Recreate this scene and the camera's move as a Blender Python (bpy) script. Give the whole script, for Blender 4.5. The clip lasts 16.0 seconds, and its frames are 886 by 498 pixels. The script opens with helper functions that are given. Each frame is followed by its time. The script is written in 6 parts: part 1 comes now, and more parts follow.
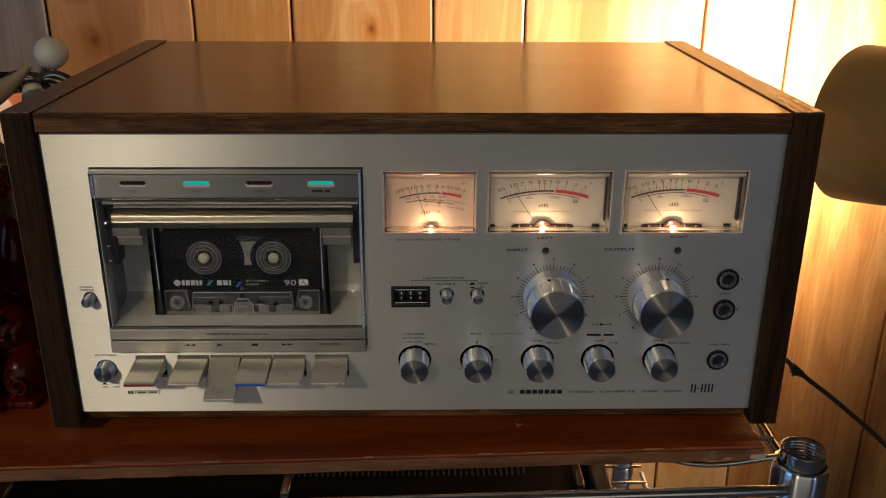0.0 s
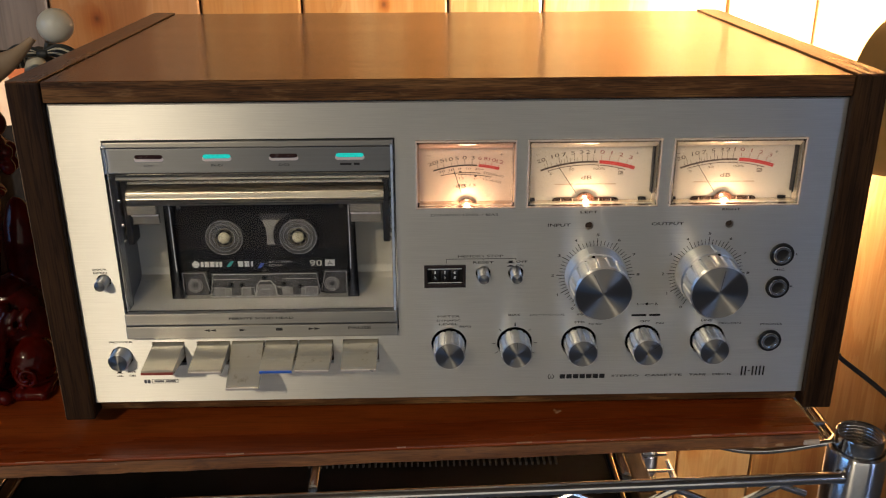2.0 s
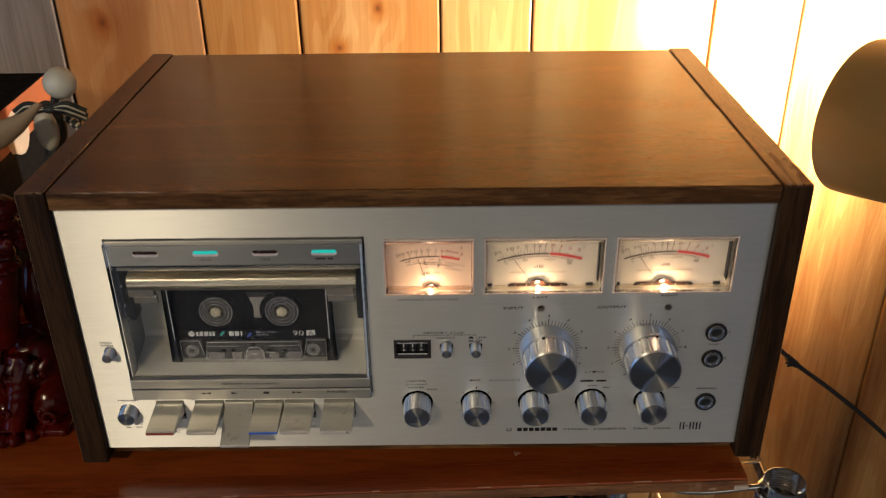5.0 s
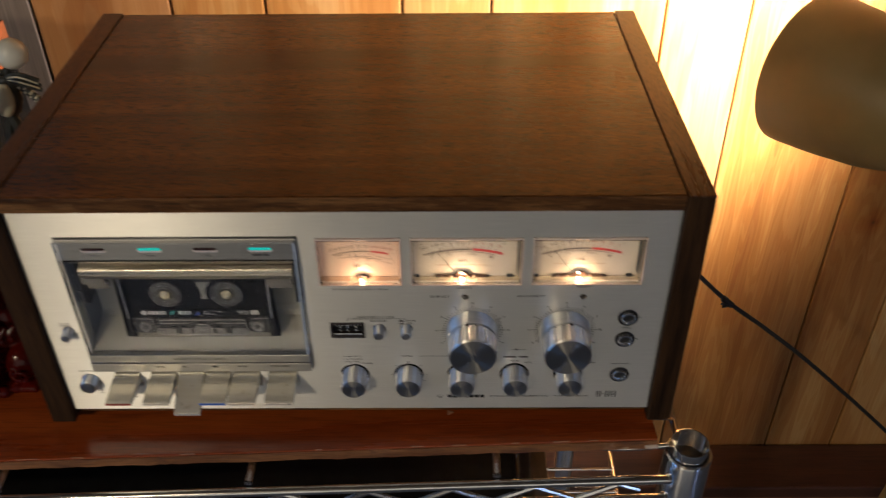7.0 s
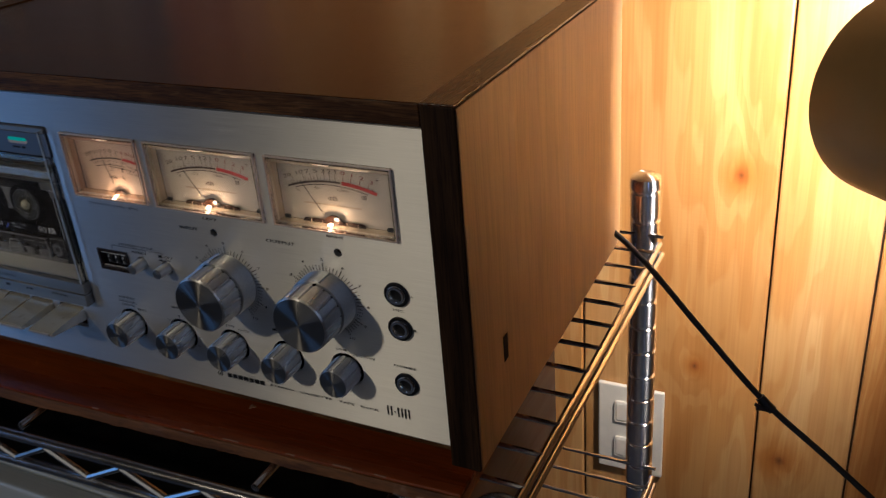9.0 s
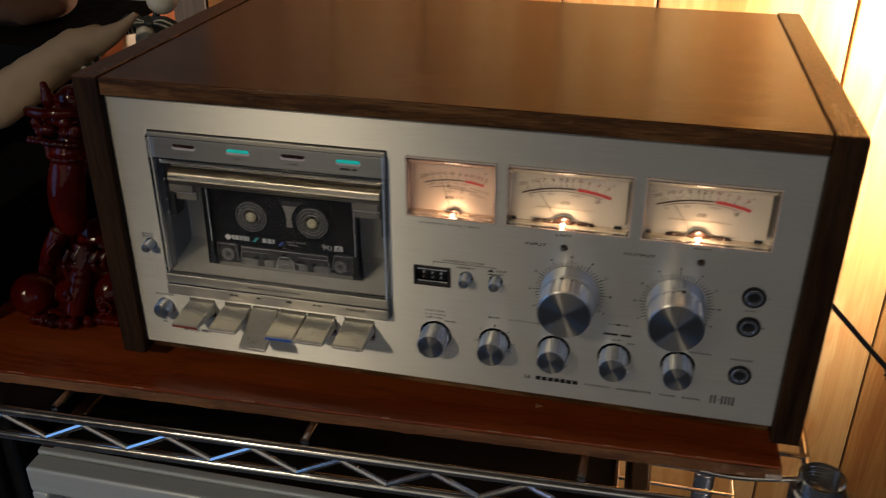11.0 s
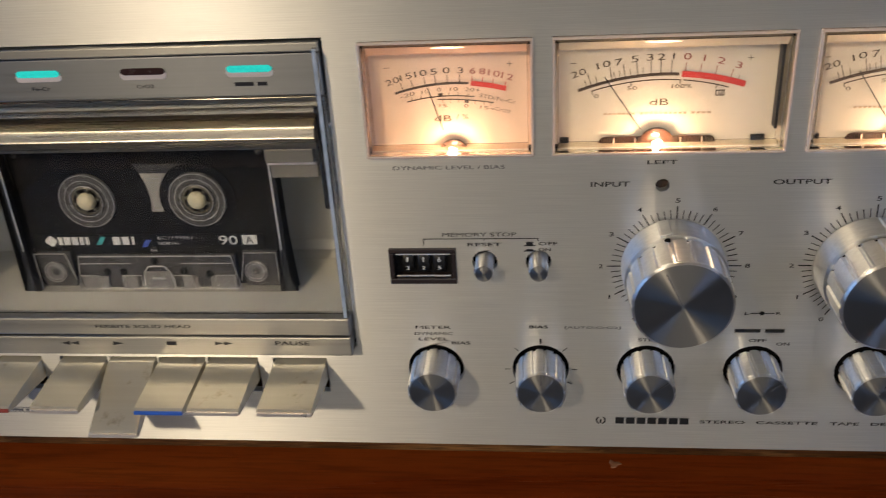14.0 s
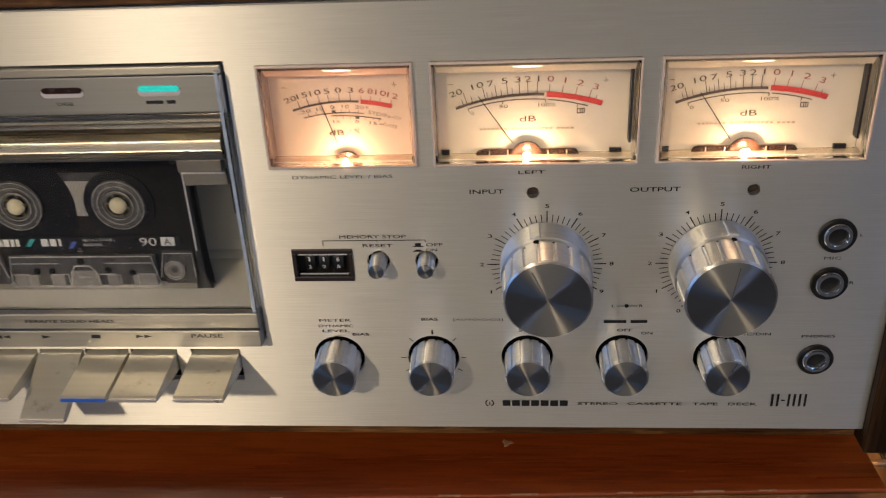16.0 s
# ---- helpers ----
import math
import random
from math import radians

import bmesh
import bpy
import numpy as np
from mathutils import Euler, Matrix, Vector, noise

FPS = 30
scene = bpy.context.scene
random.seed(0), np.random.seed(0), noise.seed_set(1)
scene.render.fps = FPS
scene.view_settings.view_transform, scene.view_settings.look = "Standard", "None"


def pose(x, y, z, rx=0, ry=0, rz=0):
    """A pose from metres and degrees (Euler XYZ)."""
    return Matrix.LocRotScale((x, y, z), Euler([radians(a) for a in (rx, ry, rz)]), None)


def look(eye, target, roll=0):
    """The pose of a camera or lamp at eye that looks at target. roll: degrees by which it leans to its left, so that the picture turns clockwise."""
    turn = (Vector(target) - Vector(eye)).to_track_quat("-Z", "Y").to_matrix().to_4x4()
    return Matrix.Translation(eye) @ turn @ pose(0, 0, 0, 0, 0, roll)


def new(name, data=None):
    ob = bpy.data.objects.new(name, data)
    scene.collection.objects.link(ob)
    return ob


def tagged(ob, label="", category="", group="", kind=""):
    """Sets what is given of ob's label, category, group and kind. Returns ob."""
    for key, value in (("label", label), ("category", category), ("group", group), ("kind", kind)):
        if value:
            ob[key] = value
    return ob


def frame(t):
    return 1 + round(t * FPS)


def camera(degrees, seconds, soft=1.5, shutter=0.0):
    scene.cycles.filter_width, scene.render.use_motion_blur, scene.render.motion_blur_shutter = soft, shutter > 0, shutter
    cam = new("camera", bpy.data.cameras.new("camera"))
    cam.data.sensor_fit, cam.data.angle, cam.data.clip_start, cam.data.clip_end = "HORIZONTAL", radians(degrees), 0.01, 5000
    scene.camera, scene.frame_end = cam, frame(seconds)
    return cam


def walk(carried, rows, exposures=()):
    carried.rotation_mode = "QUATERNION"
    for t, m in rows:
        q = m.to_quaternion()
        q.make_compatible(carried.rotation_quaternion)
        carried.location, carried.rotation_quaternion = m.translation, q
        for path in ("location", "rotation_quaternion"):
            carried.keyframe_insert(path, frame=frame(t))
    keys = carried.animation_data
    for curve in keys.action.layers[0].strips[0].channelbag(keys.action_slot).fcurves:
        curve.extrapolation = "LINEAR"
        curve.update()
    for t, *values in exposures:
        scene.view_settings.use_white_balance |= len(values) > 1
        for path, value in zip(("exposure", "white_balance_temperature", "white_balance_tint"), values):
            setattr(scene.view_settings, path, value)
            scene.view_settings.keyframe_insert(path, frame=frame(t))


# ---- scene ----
cam = camera(51.4, 16.0, 1.1, 0.4)
PATH = [
    (0, (0.0053, -0.4892, 0.3151), (0.0425, 1.3685, -0.4248), 0.30),
    (0.5, (0.0003, -0.4848, 0.3127), (0.0338, 1.3708, -0.4327), 0.23),
    (1, (-0.0095, -0.4775, 0.3049), (0.0443, 1.3775, -0.4408), 0.31),
    (1.5, (-0.0202, -0.4612, 0.2982), (0.0284, 1.3895, -0.4583), 0.04),
    (2, (-0.0158, -0.4613, 0.2959), (0.0289, 1.3885, -0.4632), -0.21),
    (2.5, (0.0046, -0.4687, 0.2959), (0.0393, 1.3784, -0.4701), -0.36),
    (3, (0.0068, -0.4669, 0.2941), (0.0360, 1.3749, -0.4852), -0.49),
    (3.5, (0.0122, -0.4627, 0.2959), (0.0311, 1.3729, -0.4980), -0.71),
    (4, (0.0163, -0.4644, 0.2954), (0.0179, 1.3726, -0.4955), -0.92),
    (4.5, (0.0174, -0.4642, 0.3296), (0.0300, 1.3544, -0.5025), -0.50),
    (4.7, (0.0144, -0.4663, 0.3634), (0.0048, 1.3293, -0.5173), -0.70),
    (5.75, (0.0330, -0.4520, 0.5150), (0.0350, 1.1650, -0.6600), -0.50),
    (6.8, (0.0337, -0.4419, 0.5357), (0.0416, 1.1134, -0.7218), -0.07),
    (7, (0.0637, -0.4468, 0.5109), (0.0512, 1.1236, -0.7275), -0.53),
    (7.2, (0.0924, -0.4520, 0.4764), (0.0598, 1.1820, -0.6763), -1.08),
    (7.5, (0.1265, -0.4377, 0.4242), (-0.0105, 1.2581, -0.6271), -2.76),
    (7.7, (0.1585, -0.3947, 0.3861), (-0.0495, 1.3246, -0.6143), -3.65),
    (8, (0.2405, -0.3283, 0.3433), (-0.1371, 1.3941, -0.6004), -4.07),
    (8.2, (0.2944, -0.3048, 0.3275), (-0.2551, 1.3731, -0.6120), -6.03),
    (9.25, (0.3850, -0.3450, 0.3220), (-0.4700, 1.2500, -0.6050), -4.60),
    (10.3, (0.2716, -0.4241, 0.3643), (-0.5075, 1.1531, -0.5871), -2.88),
    (10.5, (0.2113, -0.4543, 0.3757), (-0.4734, 1.1620, -0.5828), -2.53),
    (11, (0.1108, -0.4670, 0.3680), (-0.2848, 1.2484, -0.5812), 0.10),
    (11.2, (0.0682, -0.4336, 0.3503), (-0.2978, 1.2835, -0.6076), -0.14),
    (11.5, (0.0040, -0.3665, 0.3102), (-0.3677, 1.3615, -0.6257), -2.38),
    (11.7, (-0.0172, -0.3453, 0.2895), (-0.3706, 1.3994, -0.6222), -2.84),
    (12, (-0.0294, -0.3253, 0.2660), (-0.3601, 1.4199, -0.6531), -2.94),
    (12.5, (-0.0436, -0.2959, 0.2442), (-0.3109, 1.4625, -0.6703), -3.22),
    (13, (-0.0092, -0.2949, 0.2344), (-0.2712, 1.4670, -0.6752), -3.45),
    (13.5, (0.0166, -0.2854, 0.2421), (-0.2111, 1.4707, -0.6875), -3.65),
    (14, (0.0364, -0.2701, 0.2393), (-0.1778, 1.4886, -0.6888), -3.53),
    (14.5, (0.0566, -0.2633, 0.2359), (-0.1515, 1.5016, -0.6816), -3.39),
    (15, (0.0653, -0.2649, 0.2358), (-0.0912, 1.4949, -0.7015), -2.99),
    (15.5, (0.0732, -0.2691, 0.2382), (-0.0815, 1.4890, -0.7026), -2.90),
    (16, (0.0663, -0.2959, 0.2571), (-0.0812, 1.4576, -0.6934), -2.78),
]
KEY_W, WIN_W, FILL_W, BACK_FILL_W, DESK_W, BULB_W = 12.0, 9.0, 9.0, 5.0, 32.0, 0.030
EXPOSURES = [(0.0, -0.3, 6600, 13), (1.0, 0.07, 6550, 12), (2.0, 0.40, 6650, 13), (4.0, 0.48, 6700, 13), (4.5, 0.32, 6700, 13), (7.0, 0.15, 6600, 14), (7.5, -0.1, 6400, 15), (8.0, -0.85, 5950, 16), (8.2, -1.1, 5900, 16), (10.3, -0.6, 6450, 14), (10.5, -0.5, 6450, 14), (11.0, -0.42, 6600, 13), (11.5, 0.25, 6700, 13), (12.0, 0.85, 6350, 12), (12.5, 1.05, 6300, 13), (13.5, 1.0, 6450, 14), (14.0, 0.62, 6700, 15), (14.5, 0.60, 6900, 17), (16.0, 0.6, 6900, 17)]
# the whole walk, keyed in one call
walk(cam, [(t, look(eye, target, roll)) for t, eye, target, roll in PATH], EXPOSURES)

# ---- world and lights ----
world = bpy.data.worlds.new("room_world")
scene.world = world
world.use_nodes = True
world.node_tree.nodes["Background"].inputs[0].default_value = (0.55, 0.6, 0.75, 1)
world.node_tree.nodes["Background"].inputs[1].default_value = 0.02


def area(name, eye, target, sx, sy, watts, colour):
    d = bpy.data.lights.new(name, "AREA")
    d.shape, d.size, d.size_y, d.energy, d.color = "RECTANGLE", sx, sy, watts, colour
    ob = new(name, d)
    ob.matrix_world = look(eye, target)
    return ob


def point(name, place, radius, watts, colour):
    d = bpy.data.lights.new(name, "POINT")
    d.shadow_soft_size, d.energy, d.color = radius, watts, colour
    ob = new(name, d)
    ob.location = place
    return ob


LAMP_AXIS = Vector((-0.55, 0.83, -0.06)).normalized()
LAMP_RIM = Vector((0.3955, 0.322, 0.1138))
area("room_lamp_light", (-0.88, -1.85, 1.22), (0, 0, 0.1), 0.11, 0.11, KEY_W, (1.0, 0.85, 0.59))
area("window_light", (-1.66, -0.75, 0.20), (0, -0.5, 0.10), 1.2, 1.3, WIN_W, (0.16, 0.45, 1.0))
# added broad fill behind the viewer, brightens and evens out the faceplate
area("back_fill_light", (0.0, -2.52, 0.35), (0.0, 0.0, 0.15), 2.3, 1.3, BACK_FILL_W, (1.0, 0.94, 0.79))
# blue fill added on the right to cool the knobs and faceplate
area("blue_fill_light", (1.85, -2.10, 0.70), (0.0, 0.0, 0.08), 0.46, 1.0, FILL_W, (0.42, 0.60, 1.0))
point("desk_lamp_light", LAMP_RIM - 0.034 * LAMP_AXIS, 0.022, DESK_W, (1.0, 0.90, 0.80))
for bx, share in ((0.0084, 0.8), (0.0722, 1.0), (0.1469, 1.0)):
    point("meter_bulb_light", (bx, 0.0024, 0.1322 if share == 1.0 else 0.1306), 0.0014, share * BULB_W, (1.0, 0.68, 0.41))


def tree(name):
    m = bpy.data.materials.new(name)
    m.use_nodes = True
    nt = m.node_tree
    return m, nt, nt.nodes["Principled BSDF"]


def link(nt, a, b):
    nt.links.new(a, b)


def node(nt, kind, **kw):
    n = nt.nodes.new(kind)
    for k, v in kw.items():
        n.inputs[k.replace("_", " ")].default_value = v
    return n


def ramp(nt, fac, stops):
    r = nt.nodes.new("ShaderNodeValToRGB")
    els = r.color_ramp.elements
    while len(els) < len(stops):
        els.new(0.5)
    for e, (p, c) in zip(els, stops):
        e.position, e.color = p, (*c, 1)
    link(nt, fac, r.inputs[0])
    return r.outputs[0]


def coords(nt, scale, rnd=False):
    tc = nt.nodes.new("ShaderNodeTexCoord")
    mp = nt.nodes.new("ShaderNodeMapping")
    mp.inputs["Scale"].default_value = scale
    link(nt, tc.outputs["Object"], mp.inputs[0])
    if rnd:
        oi = nt.nodes.new("ShaderNodeObjectInfo")
        mu = nt.nodes.new("ShaderNodeMath")
        mu.operation = "MULTIPLY"
        mu.inputs[1].default_value = 37.0
        link(nt, oi.outputs["Random"], mu.inputs[0])
        cb = nt.nodes.new("ShaderNodeCombineXYZ")
        for k in range(3):
            link(nt, mu.outputs[0], cb.inputs[k])
        link(nt, cb.outputs[0], mp.inputs["Location"])
    return mp.outputs[0]


def bump(nt, b, height, strength, dist=0.0005):
    n = nt.nodes.new("ShaderNodeBump")
    n.inputs["Strength"].default_value = strength
    n.inputs["Distance"].default_value = dist
    link(nt, height, n.inputs["Height"])
    link(nt, n.outputs[0], b.inputs["Normal"])


def mixc(nt, fac, a, b, mode="MIX"):
    n = nt.nodes.new("ShaderNodeMix")
    n.data_type, n.blend_type = "RGBA", mode
    for s, v in ((n.inputs[0], fac), (n.inputs[6], a), (n.inputs[7], b)):
        if isinstance(v, (int, float)):
            s.default_value = v
        elif isinstance(v, tuple):
            s.default_value = (*v, 1)
        else:
            link(nt, v, s)
    return n.outputs[2]


def plain(name, colour, rough=0.5, metal=0.0, vary=0.12, scale=60.0, bumpy=0.0, coat=0.0, emit=0.0):
    """A plain surface with a little unevenness in tone and gloss."""
    m, nt, b = tree(name)
    n = node(nt, "ShaderNodeTexNoise", Scale=scale, Detail=4.0)
    link(nt, coords(nt, (1, 1, 1)), n.inputs[0])
    lo = tuple(c * (1 - vary) for c in colour)
    hi = tuple(min(1, c * (1 + vary)) for c in colour)
    link(nt, ramp(nt, n.outputs[0], [(0.3, lo), (0.7, hi)]), b.inputs["Base Color"])
    r = ramp(nt, n.outputs[0], [(0.3, (rough * 0.85,) * 3), (0.7, (min(1, rough * 1.2),) * 3)])
    link(nt, r, b.inputs["Roughness"])
    b.inputs["Metallic"].default_value = metal
    b.inputs["Coat Weight"].default_value = coat
    if bumpy:
        bump(nt, b, n.outputs[0], bumpy)
    if emit:
        b.inputs["Emission Color"].default_value = (*colour, 1)
        b.inputs["Emission Strength"].default_value = emit
    return m


def wood(name, dark, mid, light, along, size, rough, coat=0.0, rnd=False, bumpy=0.15, pores=0.5, wear=None, dash=(9.0, 0.35)):
    """Wood with its grain along one axis; size is the width of a grain band in metres."""
    m, nt, b = tree(name)
    s = 1 / size
    sc = [s, s, s]
    sc["xyz".index(along)] = s * 0.09
    c = coords(nt, sc, rnd)
    warp = node(nt, "ShaderNodeTexNoise", Scale=0.35, Detail=2.0)
    link(nt, c, warp.inputs[0])
    vec = c
    add = nt.nodes.new("ShaderNodeVectorMath")
    add.operation = "MULTIPLY_ADD"
    add.inputs[1].default_value = (2.2, 2.2, 2.2)
    link(nt, warp.outputs["Color"], add.inputs[0])
    link(nt, c, add.inputs[2])
    vec = add.outputs[0]
    broad = node(nt, "ShaderNodeTexNoise", Scale=0.55, Detail=5.0, Roughness=0.6)
    link(nt, vec, broad.inputs[0])
    col = ramp(nt, broad.outputs[0], [(0.28, dark), (0.5, mid), (0.72, light)])
    fs = [s * dash[0]] * 3
    fs["xyz".index(along)] = s * dash[1]
    fine = node(nt, "ShaderNodeTexNoise", Scale=1.0, Detail=3.0)
    link(nt, coords(nt, fs, rnd), fine.inputs[0])
    streak = ramp(nt, fine.outputs[0], [(0.36, (1 - pores,) * 3), (0.55, (1, 1, 1))])
    col = mixc(nt, 0.75, col, streak, "MULTIPLY")
    if wear:
        wn = node(nt, "ShaderNodeTexNoise", Scale=34.0, Detail=6.0)
        link(nt, coords(nt, (1, 1, 1)), wn.inputs[0])
        wf = ramp(nt, wn.outputs[0], [(0.66, (0, 0, 0)), (0.74, (1, 1, 1))])
        col = mixc(nt, wf, col, wear)
    link(nt, col, b.inputs["Base Color"])
    link(nt, ramp(nt, broad.outputs[0], [(0.3, (rough * 0.8,) * 3), (0.7, (rough * 1.25,) * 3)]), b.inputs["Roughness"])
    b.inputs["Coat Weight"].default_value = coat
    b.inputs["Coat Roughness"].default_value = 0.14
    bump(nt, b, fine.outputs[0], bumpy, 0.0004)
    return m


def pine(name, heart, mid, sap, knots=(), streaky=1.0):
    """Pine board: pale sapwood and orange heartwood in upright zones, flowing grain that bends round its knots, faint saw marks.
    Knots are given by their place on the board and their size."""
    m, nt, b = tree(name)

    def math_node(op, x, y, z=None):
        n = nt.nodes.new("ShaderNodeMath")
        n.operation = op
        for k, v in enumerate((x, y, z)):
            if v is None:
                continue
            if isinstance(v, (int, float)):
                n.inputs[k].default_value = v
            else:
                link(nt, v, n.inputs[k])
        return n.outputs[0]

    c = coords(nt, (1, 1, 1), True)
    zone = node(nt, "ShaderNodeTexNoise", Scale=1.0, Detail=3.0, Roughness=0.55)
    zc = nt.nodes.new("ShaderNodeMapping")
    zc.inputs["Scale"].default_value = (17 * streaky, 17, 1.9)
    link(nt, c, zc.inputs[0])
    link(nt, zc.outputs[0], zone.inputs[0])
    near = None
    own = coords(nt, (1, 1, 1))
    wob = node(nt, "ShaderNodeTexNoise", Scale=38.0, Detail=3.0)
    link(nt, own, wob.inputs[0])
    for kx, kz, size in knots:
        mp = nt.nodes.new("ShaderNodeMapping")
        mp.vector_type = "TEXTURE"
        mp.inputs["Location"].default_value = (kx, 0, kz)
        mp.inputs["Scale"].default_value = (size, 1000.0, size * 1.25)
        link(nt, own, mp.inputs[0])
        ln = nt.nodes.new("ShaderNodeVectorMath")
        ln.operation = "LENGTH"
        link(nt, mp.outputs[0], ln.inputs[0])
        near = ln.outputs["Value"] if near is None else math_node("MINIMUM", near, ln.outputs["Value"])
    grade = zone.outputs[0]
    if near is not None:
        near = math_node("MULTIPLY_ADD", wob.outputs[0], 0.9, near)
        pull = ramp(nt, math_node("MULTIPLY", near, 0.16), [(0.05, (1, 1, 1)), (1.0, (0, 0, 0))])
        grade = math_node("MULTIPLY_ADD", pull, 0.15, grade)
    sn = math_node("SINE", math_node("MULTIPLY", grade, 60.0 * streaky), 0.0)
    col = ramp(nt, zone.outputs[0], [(0.30, heart), (0.50, mid), (0.66, sap)])
    grain = ramp(nt, sn, [(0.0, (0.90, 0.80, 0.68)), (0.55, (1, 1, 1))])
    col = mixc(nt, 0.85, col, grain, "MULTIPLY")
    fs = nt.nodes.new("ShaderNodeMapping")
    fs.inputs["Scale"].default_value = (420, 420, 7)
    link(nt, c, fs.inputs[0])
    fine = node(nt, "ShaderNodeTexNoise", Scale=1.0, Detail=2.0)
    link(nt, fs.outputs[0], fine.inputs[0])
    col = mixc(nt, 0.5, col, ramp(nt, fine.outputs[0], [(0.35, (0.84, 0.78, 0.7)), (0.6, (1, 1, 1))]), "MULTIPLY")
    if near is not None:
        spot = ramp(nt, math_node("MULTIPLY", near, 0.2), [(0.10, (0.22, 0.085, 0.03)), (0.17, (0.62, 0.33, 0.13)), (0.28, (0.84, 0.62, 0.36)), (0.55, (1, 1, 1))])
        col = mixc(nt, 0.85, col, spot, "MULTIPLY")
    link(nt, col, b.inputs["Base Color"])
    b.inputs["Roughness"].default_value = 0.36
    b.inputs["Coat Weight"].default_value = 0.12
    saw = nt.nodes.new("ShaderNodeMapping")
    saw.inputs["Scale"].default_value = (22, 22, 320)
    link(nt, c, saw.inputs[0])
    sw = node(nt, "ShaderNodeTexNoise", Scale=1.0, Detail=2.0)
    link(nt, saw.outputs[0], sw.inputs[0])
    bump(nt, b, sw.outputs[0], 0.30, 0.0006)
    return m


def brushed(name, colour, rough, along, aniso, axis=None, scratch=900.0, metal=1.0, grain=1.0):
    """Brushed or spun aluminium."""
    m, nt, b = tree(name)
    sc = [scratch] * 3
    sc["xyz".index(along)] = scratch * 0.009
    n = node(nt, "ShaderNodeTexNoise", Scale=1.0, Detail=3.0, Roughness=0.65)
    link(nt, coords(nt, sc), n.inputs[0])
    big = node(nt, "ShaderNodeTexNoise", Scale=14.0, Detail=3.0)
    link(nt, coords(nt, (1, 1, 1)), big.inputs[0])
    col = ramp(nt, n.outputs[0], [(0.3, tuple(c * (1 - 0.08 * grain) for c in colour)), (0.7, tuple(min(1, c * (1 + 0.06 * grain)) for c in colour))])
    col = mixc(nt, 0.5, col, ramp(nt, big.outputs[0], [(0.35, (0.9, 0.9, 0.9)), (0.65, (1, 1, 1))]), "MULTIPLY")
    link(nt, col, b.inputs["Base Color"])
    link(nt, ramp(nt, n.outputs[0], [(0.3, (rough * (1 - 0.15 * grain),) * 3), (0.7, (rough * (1 + 0.2 * grain),) * 3)]), b.inputs["Roughness"])
    b.inputs["Metallic"].default_value = metal
    b.inputs["Anisotropic"].default_value = aniso
    if axis:
        t = nt.nodes.new("ShaderNodeTangent")
        t.direction_type, t.axis = "RADIAL", axis
        link(nt, t.outputs[0], b.inputs["Tangent"])
        b.inputs["Anisotropic Rotation"].default_value = 0.25
    if grain > 0.5:
        bump(nt, b, n.outputs[0], 0.10, 0.0001)
    else:
        ring = nt.nodes.new("ShaderNodeTexWave")
        ring.wave_type, ring.rings_direction = "RINGS", "Y"
        ring.inputs["Scale"].default_value = 420.0
        ring.inputs["Distortion"].default_value = 1.5
        link(nt, coords(nt, (1, 1, 1)), ring.inputs[0])
        bump(nt, b, ring.outputs[1], 0.04, 0.0001)
    return m


def clear(name, colour, rough=0.03, ior=1.45):
    m, nt, b = tree(name)
    b.inputs["Base Color"].default_value = (*colour, 1)
    b.inputs["Transmission Weight"].default_value = 1.0
    b.inputs["IOR"].default_value = ior
    n = node(nt, "ShaderNodeTexNoise", Scale=220.0, Detail=3.0)
    link(nt, coords(nt, (1, 1, 1)), n.inputs[0])
    link(nt, ramp(nt, n.outputs[0], [(0.4, (rough,) * 3), (0.75, (rough * 2.0,) * 3)]), b.inputs["Roughness"])
    return m


PALE = ((0.40, 0.180, 0.050), (0.54, 0.292, 0.100), (0.60, 0.365, 0.153))
TAN = ((0.36, 0.144, 0.036), (0.51, 0.246, 0.074), (0.60, 0.335, 0.128))
BROWN = ((0.30, 0.125, 0.044), (0.46, 0.22, 0.085), (0.58, 0.32, 0.14))
STREAKED = ((0.26, 0.100, 0.025), (0.39, 0.180, 0.052), (0.50, 0.275, 0.096))
PINE = pine("clear_pine", *PALE)
# grey tone stands in for cool daylight on the far-left boards
PINE_GREY = wood("daylight_grey_pine", (0.15, 0.11, 0.085), (0.23, 0.18, 0.145), (0.30, 0.25, 0.20), "z", 0.03, 0.5, 0.0, True, 0.2, 0.3)
WALNUT = wood("walnut_veneer", (0.048, 0.012, 0.0028), (0.125, 0.036, 0.0075), (0.215, 0.075, 0.016), "x", 0.020, 0.14, 0.0, False, 0.32, 0.8, None, (22.0, 2.4))
WALNUT.node_tree.nodes["Principled BSDF"].inputs["Specular IOR Level"].default_value = 0.44
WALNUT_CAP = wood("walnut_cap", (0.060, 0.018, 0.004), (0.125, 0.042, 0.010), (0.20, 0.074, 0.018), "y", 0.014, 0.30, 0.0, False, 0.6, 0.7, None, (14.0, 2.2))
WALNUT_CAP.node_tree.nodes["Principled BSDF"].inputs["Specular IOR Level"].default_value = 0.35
# same veneer as the top, darkened: shade on the fronts painted in
WALNUT_SHADED = wood("walnut_shaded", (0.013, 0.0055, 0.002), (0.033, 0.0145, 0.0048), (0.068, 0.031, 0.0105), "z", 0.007, 0.6, 0.0, True, 0.3, 0.65)
WALNUT_SHADED.node_tree.nodes["Principled BSDF"].inputs["Specular IOR Level"].default_value = 0.12
